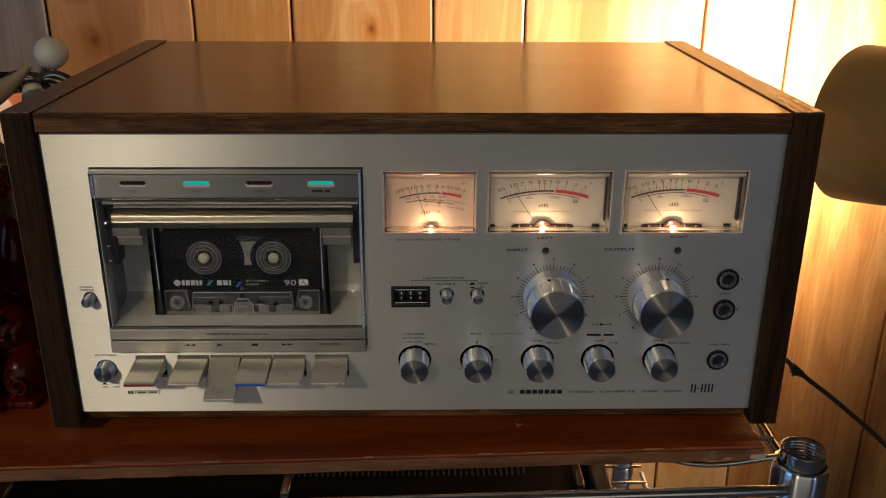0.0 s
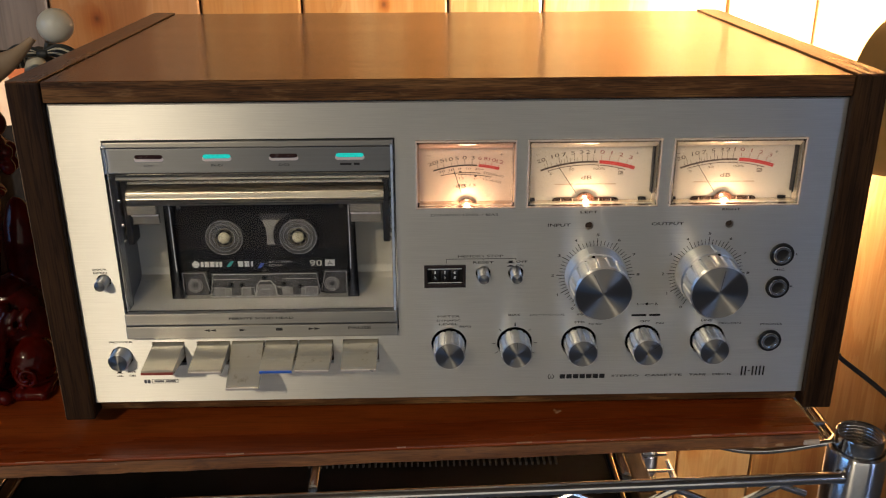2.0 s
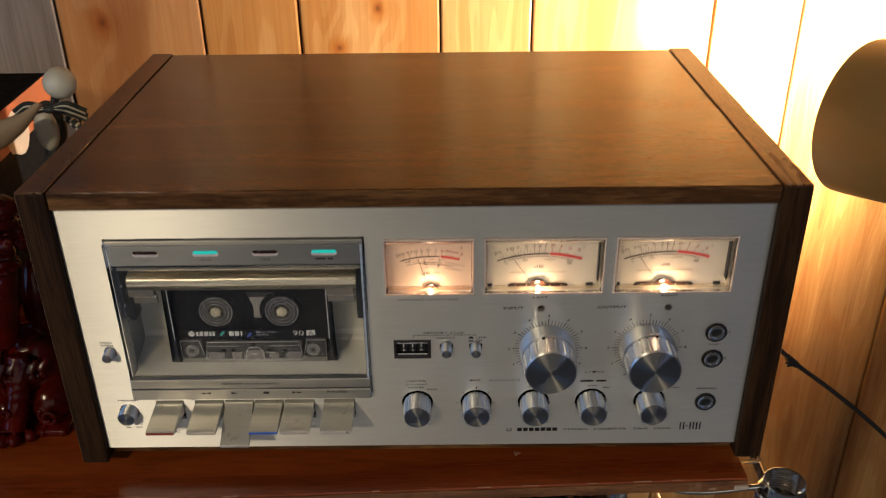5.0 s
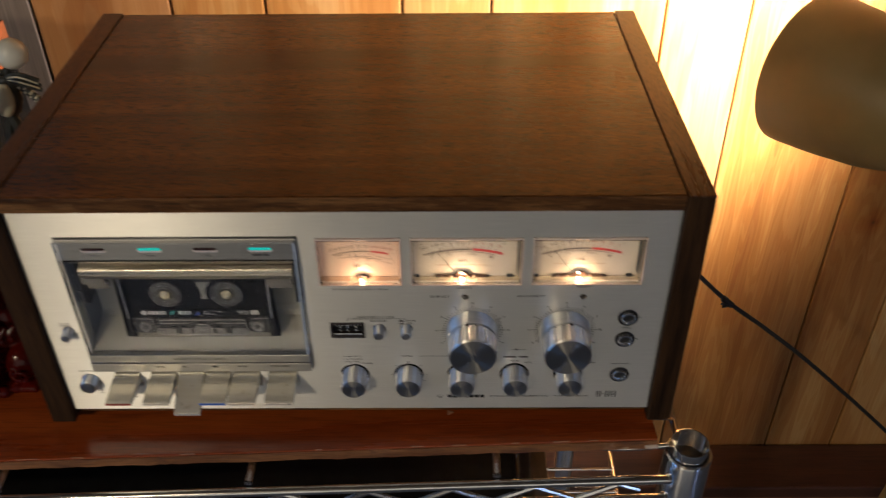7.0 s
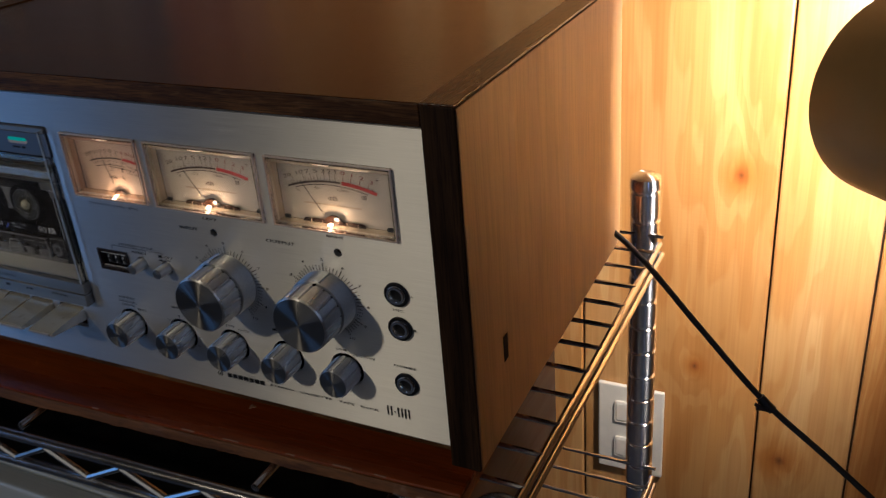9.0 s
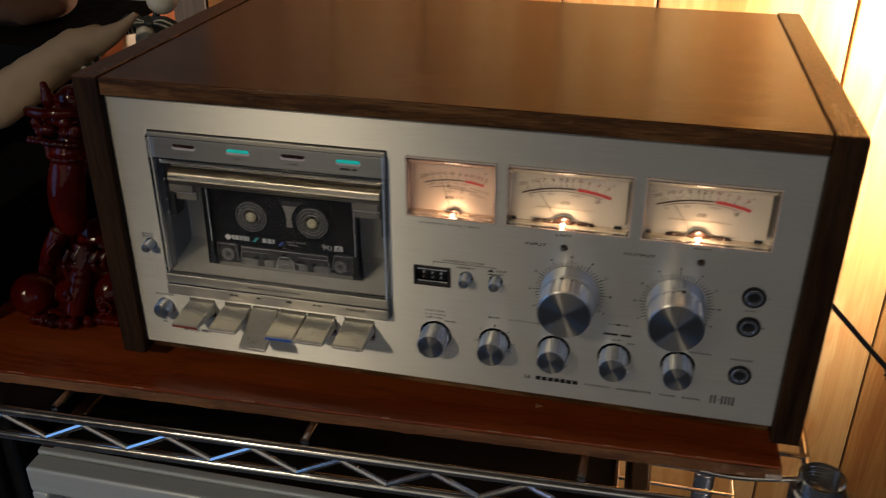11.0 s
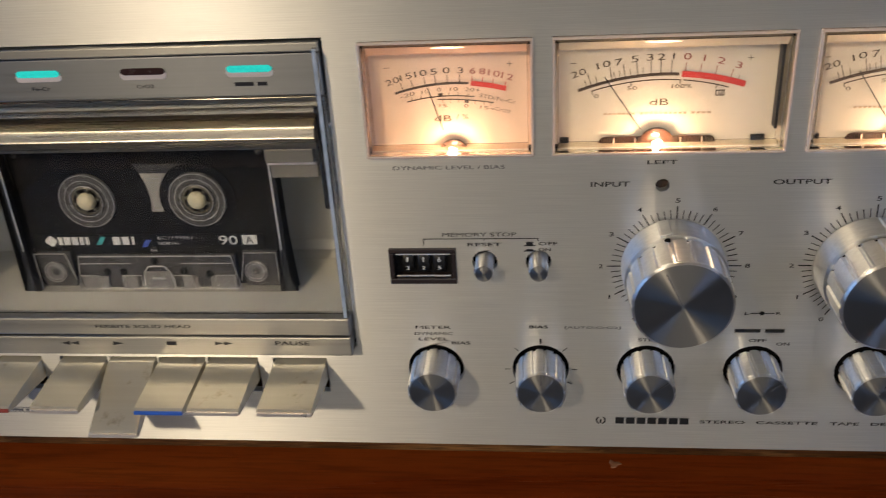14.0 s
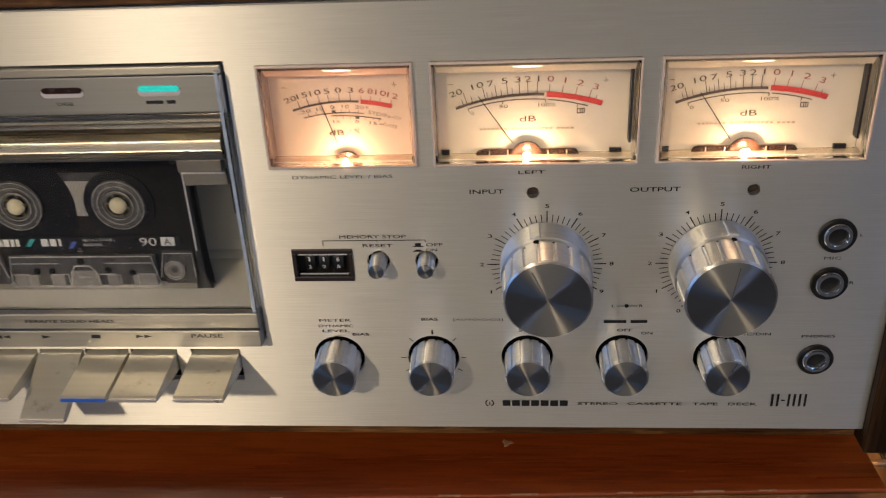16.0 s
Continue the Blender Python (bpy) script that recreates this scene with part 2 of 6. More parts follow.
# same veneer lightened: desk-lamp light on the flanks painted in
WALNUT_LIT = wood("walnut_lit", (0.27, 0.135, 0.050), (0.38, 0.21, 0.085), (0.46, 0.275, 0.12), "z", 0.016, 0.45, 0.0, False, 0.15, 0.25)
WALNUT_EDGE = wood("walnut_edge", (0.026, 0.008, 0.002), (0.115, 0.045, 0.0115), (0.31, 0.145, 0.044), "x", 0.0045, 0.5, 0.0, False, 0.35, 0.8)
WALNUT_EDGE.node_tree.nodes["Principled BSDF"].inputs["Specular IOR Level"].default_value = 0.2
MAHOGANY = wood("mahogany_board", (0.13, 0.020, 0.0032), (0.26, 0.043, 0.006), (0.36, 0.074, 0.010), "x", 0.022, 0.27, 0.08, False, 0.28, 0.36, None, (14.0, 0.8))
RAW_EDGE = wood("worn_board_edge", (0.11, 0.035, 0.009), (0.24, 0.092, 0.026), (0.34, 0.155, 0.052), "x", 0.007, 0.7, 0.0, False, 0.4, 0.5, (0.34, 0.19, 0.11))
CASE_WOOD = wood("dark_case_wood", (0.02, 0.008, 0.004), (0.04, 0.018, 0.008), (0.07, 0.034, 0.015), "y", 0.012, 0.45)
ALU = brushed("brushed_panel", (0.86, 0.86, 0.84), 0.50, "x", 0.97, "Z", 4200.0, 0.94, 1.2)
ALU_STRIP = brushed("brushed_grey_strip", (0.22, 0.23, 0.245), 0.46, "x", 0.9, "Z", 1100.0, 0.8)
ALU_TRIM = brushed("brushed_door_trim", (0.35, 0.345, 0.325), 0.42, "x", 0.9, "Z", 1100.0, 0.8)
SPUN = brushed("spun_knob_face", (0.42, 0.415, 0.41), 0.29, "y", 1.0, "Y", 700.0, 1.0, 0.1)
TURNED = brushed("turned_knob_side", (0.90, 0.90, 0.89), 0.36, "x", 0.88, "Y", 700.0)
KEYMETAL = brushed("key_satin_metal", (0.94, 0.88, 0.72), 0.24, "x", 0.3, None, 500.0, 0.6, 0.5)
GAP = plain("shaded_cream_metal", (0.42, 0.40, 0.345), 0.4, 0.3, 0.1, 60)
# darker than the cream well metal: shade on the guides painted in
GUIDE = plain("shaded_guide_metal", (0.17, 0.15, 0.12), 0.35, 0.4, 0.08, 60)
BRONZE = brushed("satin_cover_bar", (0.36, 0.33, 0.28), 0.28, "x", 0.4, None, 600.0)
WELLMETAL = plain("well_cream_metal", (0.43, 0.42, 0.375), 0.35, 0.35, 0.06, 40)
WELLSIDE = plain("well_grey_side", (0.13, 0.132, 0.135), 0.4, 0.3, 0.06, 40)
CHROME = plain("chrome_wire", (0.60, 0.60, 0.60), 0.18, 1.0, 0.08, 90)
CHROME_D = plain("chrome_post", (0.90, 0.91, 0.93), 0.14, 1.0, 0.1, 60)
CHROME_TURNED = brushed("turned_chrome_tube", (0.86, 0.88, 0.92), 0.24, "x", 1.0, "Z", 900.0, 1.0, 0.6)
STEEL = plain("threaded_steel", (0.74, 0.72, 0.68), 0.16, 1.0, 0.12, 200)
BLACK = plain("black_plastic", (0.012, 0.012, 0.013), 0.38, 0, 0.3, 120)
MATTE = plain("matt_black", (0.006, 0.006, 0.006), 0.75, 0, 0.3, 120)
DARKTOP = plain("black_lacquered_steel", (0.008, 0.0075, 0.007), 0.6, 0, 0.3, 90, 0.1)
INK = plain("black_ink", (0.010, 0.010, 0.011), 0.6, 0, 0.1, 300)
INKGREY = plain("faded_ink", (0.13, 0.13, 0.14), 0.6, 0, 0.15, 300)
WHITE = plain("white_ink", (0.78, 0.78, 0.74), 0.5, 0, 0.05, 300)
MAROON = plain("maroon_ink", (0.22, 0.04, 0.03), 0.5, 0, 0.08, 300)
FRAME_GREY = plain("smoked_bezel", (0.034, 0.024, 0.022), 0.2, 0, 0.1, 80, coat=0.5)
DIALINK = plain("brown_dial_ink", (0.065, 0.042, 0.028), 0.6, 0, 0.1, 300)
RED = plain("red_ink", (0.46, 0.035, 0.028), 0.5, 0, 0.08, 300)
REDKEY = plain("red_enamel", (0.30, 0.045, 0.03), 0.4, 0, 0.1, 300)
BLUEKEY = plain("blue_enamel", (0.03, 0.13, 0.55), 0.35, 0, 0.1, 300)
CREAM = plain("cream_dial_card", (0.49, 0.425, 0.325), 0.6, 0, 0.04, 60)
PINK = plain("pinkish_dial_card", (0.58, 0.415, 0.295), 0.6, 0, 0.04, 60)
AMBER = plain("amber_brown_cover", (0.030, 0.013, 0.008), 0.16, 0, 0.3, 300, coat=0.6)
FADED = plain("pale_dial_print", (0.30, 0.22, 0.15), 0.6, 0, 0.1, 300)
BULBGLASS = plain("lit_bulb", (1.0, 0.72, 0.42), 0.3, 0, 0.02, 60, emit=9.0)
# glow that stands in for the bulb's reflection, no lamp of its own
TOP_GLINT = plain("glowing_bulb_reflection", (1.0, 0.74, 0.50), 0.3, 0, 0.02, 60, emit=1.3)
CYAN = plain("lit_cyan_lens", (0.005, 0.60, 0.52), 0.5, 0, 0.1, 900, emit=0.36)
CYAN.node_tree.nodes["Principled BSDF"].inputs["Specular IOR Level"].default_value = 0.15
LENS_OFF = plain("unlit_lens", (0.035, 0.014, 0.013), 0.25, 0, 0.2, 200)
LAMP_LIP = plain("pale_lamp_lip", (0.66, 0.58, 0.54), 0.4, 0, 0.05, 200)
LENS_RIM = plain("lens_rim", (0.75, 0.68, 0.62), 0.3, 0.6, 0.05, 200)
FRAME_PINK = clear("clear_bezel_pink", (0.98, 0.89, 0.82), 0.02)
BEZEL = plain("pale_bezel_strip", (0.80, 0.66, 0.56), 0.14, 0.2, 0.05, 80, coat=0.5)
BEVEL_CREAM = plain("cream_bezel_bevel", (0.52, 0.45, 0.34), 0.10, 0.15, 0.05, 80, coat=0.6)
BEVEL_PINK = plain("pink_bezel_bevel", (0.56, 0.36, 0.26), 0.10, 0.15, 0.05, 80, coat=0.6)
FRAME_CREAM = clear("clear_bezel_cream", (0.99, 0.95, 0.88), 0.02)
ACRYLIC = clear("clear_acrylic", (0.985, 0.99, 0.99), 0.02)
SMOKE = clear("smoke_shell", (0.62, 0.61, 0.60), 0.02, 1.22)
SHELL = plain("smoky_cassette_shell", (0.017, 0.0162, 0.0155), 0.3, 0, 0.2, 120)
SHELL_LT = plain("clear_grey_plastic", (0.085, 0.083, 0.082), 0.2, 0, 0.3, 200)
TAPE = plain("wound_tape", (0.008, 0.008, 0.010), 0.5, 0, 0.3, 300)
HUBRING = plain("grey_hub_window", (0.11, 0.107, 0.10), 0.25, 0, 0.15, 300)
SPINDLE = plain("ivory_spindle", (0.66, 0.60, 0.40), 0.22, 0, 0.08, 300)
HUB = plain("greyed_hub", (0.17, 0.155, 0.115), 0.22, 0, 0.08, 300)
for m in (MATTE, DARKTOP):
    m.node_tree.nodes["Principled BSDF"].inputs["Specular IOR Level"].default_value = 0.06
BLACK.node_tree.nodes["Principled BSDF"].inputs["Specular IOR Level"].default_value = 0.3
for m in (SHELL, TAPE, SHELL_LT):
    m.node_tree.nodes["Principled BSDF"].inputs["Specular IOR Level"].default_value = 0.18
HOLE_BROWN = plain("brown_hole_floor", (0.055, 0.032, 0.022), 0.6, 0, 0.2, 300)
RUBBER = plain("black_cable_rubber", (0.012, 0.011, 0.010), 0.55, 0, 0.3, 200)
SHADE = plain("olive_lamp_enamel", (0.20, 0.145, 0.055), 0.42, 0, 0.08, 30)
SHADE_IN = plain("white_lamp_lining", (0.75, 0.72, 0.66), 0.5, 0, 0.05, 30)
LACQUER = plain("oxblood_lacquer", (0.058, 0.0030, 0.0016), 0.17, 0, 0.7, 40, 0.1)
LACQUER.node_tree.nodes["Principled BSDF"].inputs["Specular IOR Level"].default_value = 0.22
IVORY = plain("ivory_paint", (0.62, 0.58, 0.44), 0.35, 0, 0.08, 60)
GREYBLK = plain("charcoal_paint", (0.035, 0.038, 0.034), 0.5, 0, 0.5, 140)
SUEDE = plain("beige_suede", (0.37, 0.25, 0.14), 0.85, 0, 0.22, 26, 0.4)
TERRA = plain("orange_print", (0.34, 0.095, 0.030), 0.5, 0, 0.2, 22, 0.2)
SILVER_BLUE = brushed("silver_receiver_face", (0.60, 0.63, 0.59), 0.36, "x", 0.4, "Z", 900.0, 0.2)
# blue window light in the acrylic edge, painted as a plain colour
EDGE_GLINT = plain("painted_blue_glint", (0.40, 0.47, 0.56), 0.22, 0, 0.2, 260)
CHAMPAGNE = plain("pale_dial_glass", (0.34, 0.35, 0.30), 0.25, 0, 0.08, 20)
# for unseen walls and ceiling, kept dark to hold down bounce light
PLASTER = plain("brown_room_paint", (0.13, 0.105, 0.075), 0.8, 0, 0.08, 9, 0.1)
# unseen floor, bluish tone stands in for daylight mirrored in the chrome
FLOORMAT = plain("bluish_floor_tone", (0.11, 0.125, 0.15), 0.95, 0, 0.3, 90, 0.4)
OUTLET = plain("ivory_outlet_plastic", (0.70, 0.66, 0.56), 0.4, 0, 0.05, 60)

def stain(m, colour, scale, lo, hi, amount=0.8, stretch=(1, 1, 1)):
    """Scattered small marks laid over a material's colour."""
    nt = m.node_tree
    b = nt.nodes["Principled BSDF"]
    src = b.inputs["Base Color"].links[0].from_socket
    n = node(nt, "ShaderNodeTexNoise", Scale=scale, Detail=5.0, Roughness=0.65)
    link(nt, coords(nt, stretch), n.inputs[0])
    f = ramp(nt, n.outputs[0], [(lo, (0, 0, 0)), (hi, (amount,) * 3)])
    link(nt, mixc(nt, f, src, colour), b.inputs["Base Color"])


stain(KEYMETAL, (0.34, 0.25, 0.14), 95.0, 0.60, 0.70, 0.55, (1, 1, 0.4))
stain(MAHOGANY, (0.45, 0.24, 0.13), 150.0, 0.735, 0.76, 0.6)
stain(MAHOGANY, (0.05, 0.012, 0.004), 26.0, 0.58, 0.75, 0.4, (0.5, 1, 1))
stain(RAW_EDGE, (0.07, 0.022, 0.008), 60.0, 0.55, 0.66, 0.8, (0.35, 1, 1))
stain(RAW_EDGE, (0.46, 0.30, 0.17), 130.0, 0.66, 0.72, 0.8, (0.5, 1, 1))
stain(WALNUT_EDGE, (0.38, 0.20, 0.075), 260.0, 0.56, 0.70, 0.34, (0.2, 1, 1))
stain(ALU, (0.60, 0.58, 0.54), 420.0, 0.745, 0.775, 0.5)

# opaque pale grey, puts the light on clear plastic edges into colour
EDGE_PALE = plain("pale_edge_light", (0.46, 0.455, 0.45), 0.25, 0, 0.15, 300)
VENT = plain("dark_vent_rib", (0.042, 0.039, 0.035), 0.5, 0, 0.1, 200)

# ---- building helpers ----


def mesh_of(bm, name, mat, smooth=False):
    me = bpy.data.meshes.new(name)
    bmesh.ops.recalc_face_normals(bm, faces=bm.faces)
    if smooth:
        for f in bm.faces:
            f.smooth = True
    bm.to_mesh(me)
    bm.free()
    me.materials.append(mat)
    if smooth:
        me.set_sharp_from_angle(angle=radians(38))
    return me


def thing(name, place, label, category, group="", kind=""):
    ob = new(name)
    ob.location = place
    ob.empty_display_size = 0.02
    return tagged(ob, label, category, group, kind)


def part(name, bm, mat, parent, label="", smooth=False, at=None):
    """One mesh object under a thing or a part. Its mesh is in world places unless at gives its own origin."""
    ob = new(name, mesh_of(bm, name, mat, smooth))
    ob.parent = parent
    if parent.type == "EMPTY":
        ob.matrix_parent_inverse = Matrix.Translation(-parent.location)
    if at is not None:
        ob.location = at
    if label:
        ob["label"] = label
    return ob


def solo(name, bm, mat, label, category, group="", kind="", smooth=False, at=None):
    ob = new(name, mesh_of(bm, name, mat, smooth))
    if at is not None:
        ob.location = at
    return tagged(ob, label, category, group, kind)


def box(x0, x1, y0, y1, z0, z1, bev=0.0, bm=None, seg=2):
    own = bmesh.new()
    r = bmesh.ops.create_cube(own, size=1.0)
    for v in r["verts"]:
        v.co = Vector(((x0 + x1) / 2 + v.co.x * (x1 - x0), (y0 + y1) / 2 + v.co.y * (y1 - y0), (z0 + z1) / 2 + v.co.z * (z1 - z0)))
    if bev:
        bmesh.ops.bevel(own, geom=own.edges[:], offset=bev, segments=seg, affect="EDGES", profile=0.5)
    if bm is None:
        return own
    join(bm, own)
    return bm


def join(bm, own, m=None):
    if m is not None:
        own.transform(m)
    vs = [bm.verts.new(v.co) for v in own.verts]
    own.verts.index_update()
    for f in own.faces:
        try:
            bm.faces.new([vs[v.index] for v in f.verts])
        except ValueError:
            pass
    own.free()


AX = {"y": Matrix(((1, 0, 0), (0, 0, -1), (0, 1, 0))).to_4x4(), "z": Matrix.Identity(4), "x": Matrix(((0, 0, 1), (0, 1, 0), (-1, 0, 0))).to_4x4()}


def lathe(prof, axis="y", c=(0, 0, 0), seg=40, mod=None, bm=None):
    """Turns a profile of (radius, height) about an axis; for y, height counts towards the room (-y)."""
    own = bmesh.new()
    rings = []
    for k, (r, h) in enumerate(prof):
        ring = []
        for i in range(seg):
            a = 2 * math.pi * i / seg
            rr = r * (mod(a, k) if mod else 1)
            ring.append(own.verts.new((rr * math.cos(a), rr * math.sin(a), h)))
        rings.append(ring)
    for a, b in zip(rings, rings[1:]):
        for i in range(seg):
            own.faces.new((a[i], a[(i + 1) % seg], b[(i + 1) % seg], b[i]))
    if prof[0][0] > 0:
        own.faces.new(rings[0][::-1])
    if prof[-1][0] > 0:
        own.faces.new(rings[-1])
    m = Matrix.Translation(c) @ AX[axis]
    own.transform(m)
    if bm is None:
        return own
    join(bm, own)
    return bm


def tube(points, r, seg=10, bm=None, closed=False):
    """A round rod or cable through points."""
    own = bmesh.new()
    pts = [Vector(p) for p in points]
    rings = []
    up = Vector((0.13, 0.21, 0.97))
    for i, p in enumerate(pts):
        d = (pts[min(i + 1, len(pts) - 1)] - pts[max(i - 1, 0)]).normalized()
        a = d.cross(up).normalized()
        b = d.cross(a)
        rings.append([own.verts.new(p + r * (math.cos(t) * a + math.sin(t) * b)) for t in (2 * math.pi * k / seg for k in range(seg))])
    for a, b in zip(rings, rings[1:]):
        for k in range(seg):
            own.faces.new((a[k], a[(k + 1) % seg], b[(k + 1) % seg], b[k]))
    own.faces.new(rings[0][::-1])
    own.faces.new(rings[-1])
    if bm is None:
        return own
    join(bm, own)
    return bm


def curve_points(keys, n=12):
    """A smooth line through key points."""
    out = []
    k = [Vector(p) for p in keys]
    k = [2 * k[0] - k[1]] + k + [2 * k[-1] - k[-2]]
    for i in range(1, len(k) - 2):
        for j in range(n):
            t = j / n
            p0, p1, p2, p3 = k[i - 1 : i + 3]
            out.append(0.5 * (2 * p1 + (p2 - p0) * t + (2 * p0 - 5 * p1 + 4 * p2 - p3) * t * t + (3 * p1 - p0 - 3 * p2 + p3) * t**3))
    return out + [k[-2]]


def lettering(parent, s, x0, x1, z, h, mat=None, y=-0.0003, name="lettering", tilt=0.0):
    """Flat printed words between x0 and x1, with capitals h high, their middle at z."""
    cu = bpy.data.curves.new("print", "FONT")
    cu.body, cu.size, cu.resolution_u, cu.offset = s, 1.0, 3, 0.0 if "M" in s or y > 0.005 else 0.010
    tmp = bpy.data.objects.new("print", cu)
    me = bpy.data.meshes.new_from_object(tmp)
    bpy.data.objects.remove(tmp)
    co = np.array([v.co for v in me.vertices])
    lo, hi = co.min(0), co.max(0)
    cx, cz = (x0 + x1) / 2, z
    ca, sa = math.cos(radians(tilt)), math.sin(radians(tilt))
    wide = min((x1 - x0) / max(hi[0] - lo[0], 1e-6), (1.9 if len(s) < 3 else 9.0) * h / max(hi[1] - lo[1], 1e-6))
    for v in me.vertices:
        px = (v.co.x - (lo[0] + hi[0]) / 2) * wide
        pz = (v.co.y - (lo[1] + hi[1]) / 2) * h / max(hi[1] - lo[1], 1e-6)
        v.co = Vector((cx + px * ca + pz * sa, y, cz - px * sa + pz * ca))
    me.name = name
    me.materials.append(mat or INK)
    ob = new(name, me)
    ob.parent = parent
    if parent.type == "EMPTY":
        ob.matrix_parent_inverse = Matrix.Translation(-parent.location)
    ob["label"] = "printed lettering reading " + s.lower().replace("\n", " ")
    return ob


def flat(polys, y, bm=None):
    """Thin printed shapes in the x-z plane, 0.1 mm thick."""
    own = bm or bmesh.new()
    for poly in polys:
        front = [own.verts.new((x, y, z)) for x, z in poly]
        own.faces.new(front)
    return own


def bars(parent, rects, mat, y=-0.0003, label="row of plain printed bars", name="printed_bar"):
    ob = part(name, flat([[(a, c), (b, c), (b, d), (a, d)] for a, b, c, d in rects], y), mat, parent, label)
    return ob


def arc(cx, cz, r0, r1, a0, a1, n=24):
    """Quads of a ring sector; angles in degrees from straight up, clockwise."""
    out = []
    for i in range(n):
        t0, t1 = (radians(a0 + (a1 - a0) * k / n) for k in (i, i + 1))
        out.append([(cx + r * math.sin(t), cz + r * math.cos(t)) for r, t in ((r0, t0), (r0, t1), (r1, t1), (r1, t0))])
    return out


def ray_bar(cx, cz, r0, r1, ang, w):
    t = radians(ang)
    d, n = (math.sin(t), math.cos(t)), (math.cos(t), -math.sin(t))
    return [(cx + r * d[0] + s * w / 2 * n[0], cz + r * d[1] + s * w / 2 * n[1]) for r, s in ((r0, -1), (r0, 1), (r1, 1), (r1, -1))]

# ---- the room ----
WY = 0.505
FZ, CZ = -0.95, 1.45
solo("floor", box(-1.7, 1.9, -2.6, 0.6, FZ - 0.1, FZ), FLOORMAT, "unseen floor, its bluish grey standing in for daylight on it", "floor", kind="structure")
solo("ceiling", box(-1.7, 1.9, -2.6, 0.6, CZ, CZ + 0.1), PLASTER, "plain brown-painted ceiling of the room", "ceiling", kind="structure")
# unseen wall, made pale so that it brightens the faceplate
solo("wall_south", box(-1.7, 1.9, -2.7, -2.6, FZ, CZ), plain("pale_bounce_paint", (0.42, 0.38, 0.32), 0.8, 0, 0.08, 9), "unseen wall behind the viewer, pale to brighten the faceplate", "wall", kind="structure")
solo("wall_east", box(1.9, 2.0, -2.6, 0.6, FZ, CZ), PLASTER, "plain brown-painted side wall", "wall", kind="structure")
solo("wall_west", box(-1.8, -1.7, -2.6, 0.6, FZ, CZ), PLASTER, "plain brown-painted side wall by the window", "wall", kind="structure")
wall_n = solo("wall_north", box(-1.7, 1.9, WY + 0.010, WY + 0.095, FZ, CZ), CASE_WOOD, "wall lined with upright knotty pine boards", "wall", kind="structure")

# ---- stereo rack of chrome wire, turned a little against the deck ----
RY = lambda x: -0.0365 + 0.034 * (x - 0.22)


def shelf(z, name, label, board):
    rack = thing(name, (0, 0.15, z), label, "rack shelf")
    zt, zb = z, z - 0.021
    for zz in (zt, zb):
        part("truss_rod", tube([(-0.62, RY(-0.62), zz), (0.219, RY(0.219), zz)], 0.0034), CHROME, rack, "straight chrome truss rod", True)
    step = 0.0588
    k = -13
    while k < 4:
        a, b = 0.0065 + k * step, 0.0065 + (k + 0.5) * step
        zb = z - 0.021
        if k == 3:
            b, zb = a + 0.26 * step, z - 0.0125
        part("zigzag_wire", tube([(a, RY(a) - 0.0006, zt - 0.003), (b, RY(b) - 0.0006, zb + 0.003)], 0.0021, 8), CHROME, rack, "", True)
        e = 0.0065 + (k + 1) * step
        if k < 3:
            part("zigzag_wire", tube([(b, RY(b) - 0.0006, zb + 0.003), (e, RY(e) - 0.0006, zt - 0.003)], 0.0021, 8), CHROME, rack, "", True)
        k += 1
    for x in (-0.603, -0.428, -0.253, -0.078, 0.097):
        part("cross_rod", tube([(x, RY(x) + 0.006, z + 0.0022), (x, 0.36, z + 0.0022)], 0.0028), CHROME, rack, "", True)
    for zz, x in ((zt - 0.004, 0.2335), (zb, 0.2355)):
        part("side_rod", tube([(x, 0.0, zz), (x, 0.325, zz)], 0.0027), CHROME, rack, "", True)
    for i in range(12):
        y = 0.022 + 0.0285 * i
        part("shelf_wire", tube([(-0.62, y, z - 0.0023), (0.2345, y, z - 0.0023)], 0.0017, 8), CHROME, rack, "", True)
    return rack


top_rack = shelf(-0.0205, "wire_shelf", "chrome wire rack shelf with zigzag front truss under the board", True)
part("bent_wire", tube(curve_points([(0.125, 0.020, -0.0205), (0.158, -0.002, -0.0215), (0.185, -0.0085, -0.0215), (0.222, -0.012, -0.0135)], 8), 0.0019), CHROME, top_rack, "bent chrome wire running to the post", True)
low_rack = shelf(-0.262, "wire_shelf", "lower chrome wire rack shelf carrying the receiver", False)
for o in (top_rack, low_rack):
    o["group"] = "shelves of the rack"

post = thing("rack_post", (0.2345, -0.018, FZ), "short chrome rack post with an open threaded top", "rack post", "posts of the rack")
PX, PY = 0.2350, -0.018
part("tube", lathe([(0.0128, FZ), (0.0126, -0.090), (0.0126, -0.090)], "z", (PX, PY, 0), 40), CHROME_TURNED, post, "polished chrome tube", True)
part("collar", lathe([(0.0150, -0.092), (0.0170, -0.089), (0.0170, -0.0150), (0.0164, -0.0135), (0.0148, -0.0128), (0.0148, -0.034), (0.0140, -0.035)], "z", (PX, PY, 0), 48), CHROME_TURNED, post, "polished chrome collar sleeve", True)
prof = [(0.0130, -0.045), (0.0136, -0.0435), (0.0136, -0.0046), (0.0134, -0.0037), (0.0130, -0.0035)]
for i in range(8):
    z = -0.0048 - i * 0.0021
    prof += [(0.0130, z), (0.0122, z - 0.0007), (0.0122, z - 0.0011), (0.0130, z - 0.0018)]
prof += [(0.0122, -0.0225), (0.0122, -0.040)]
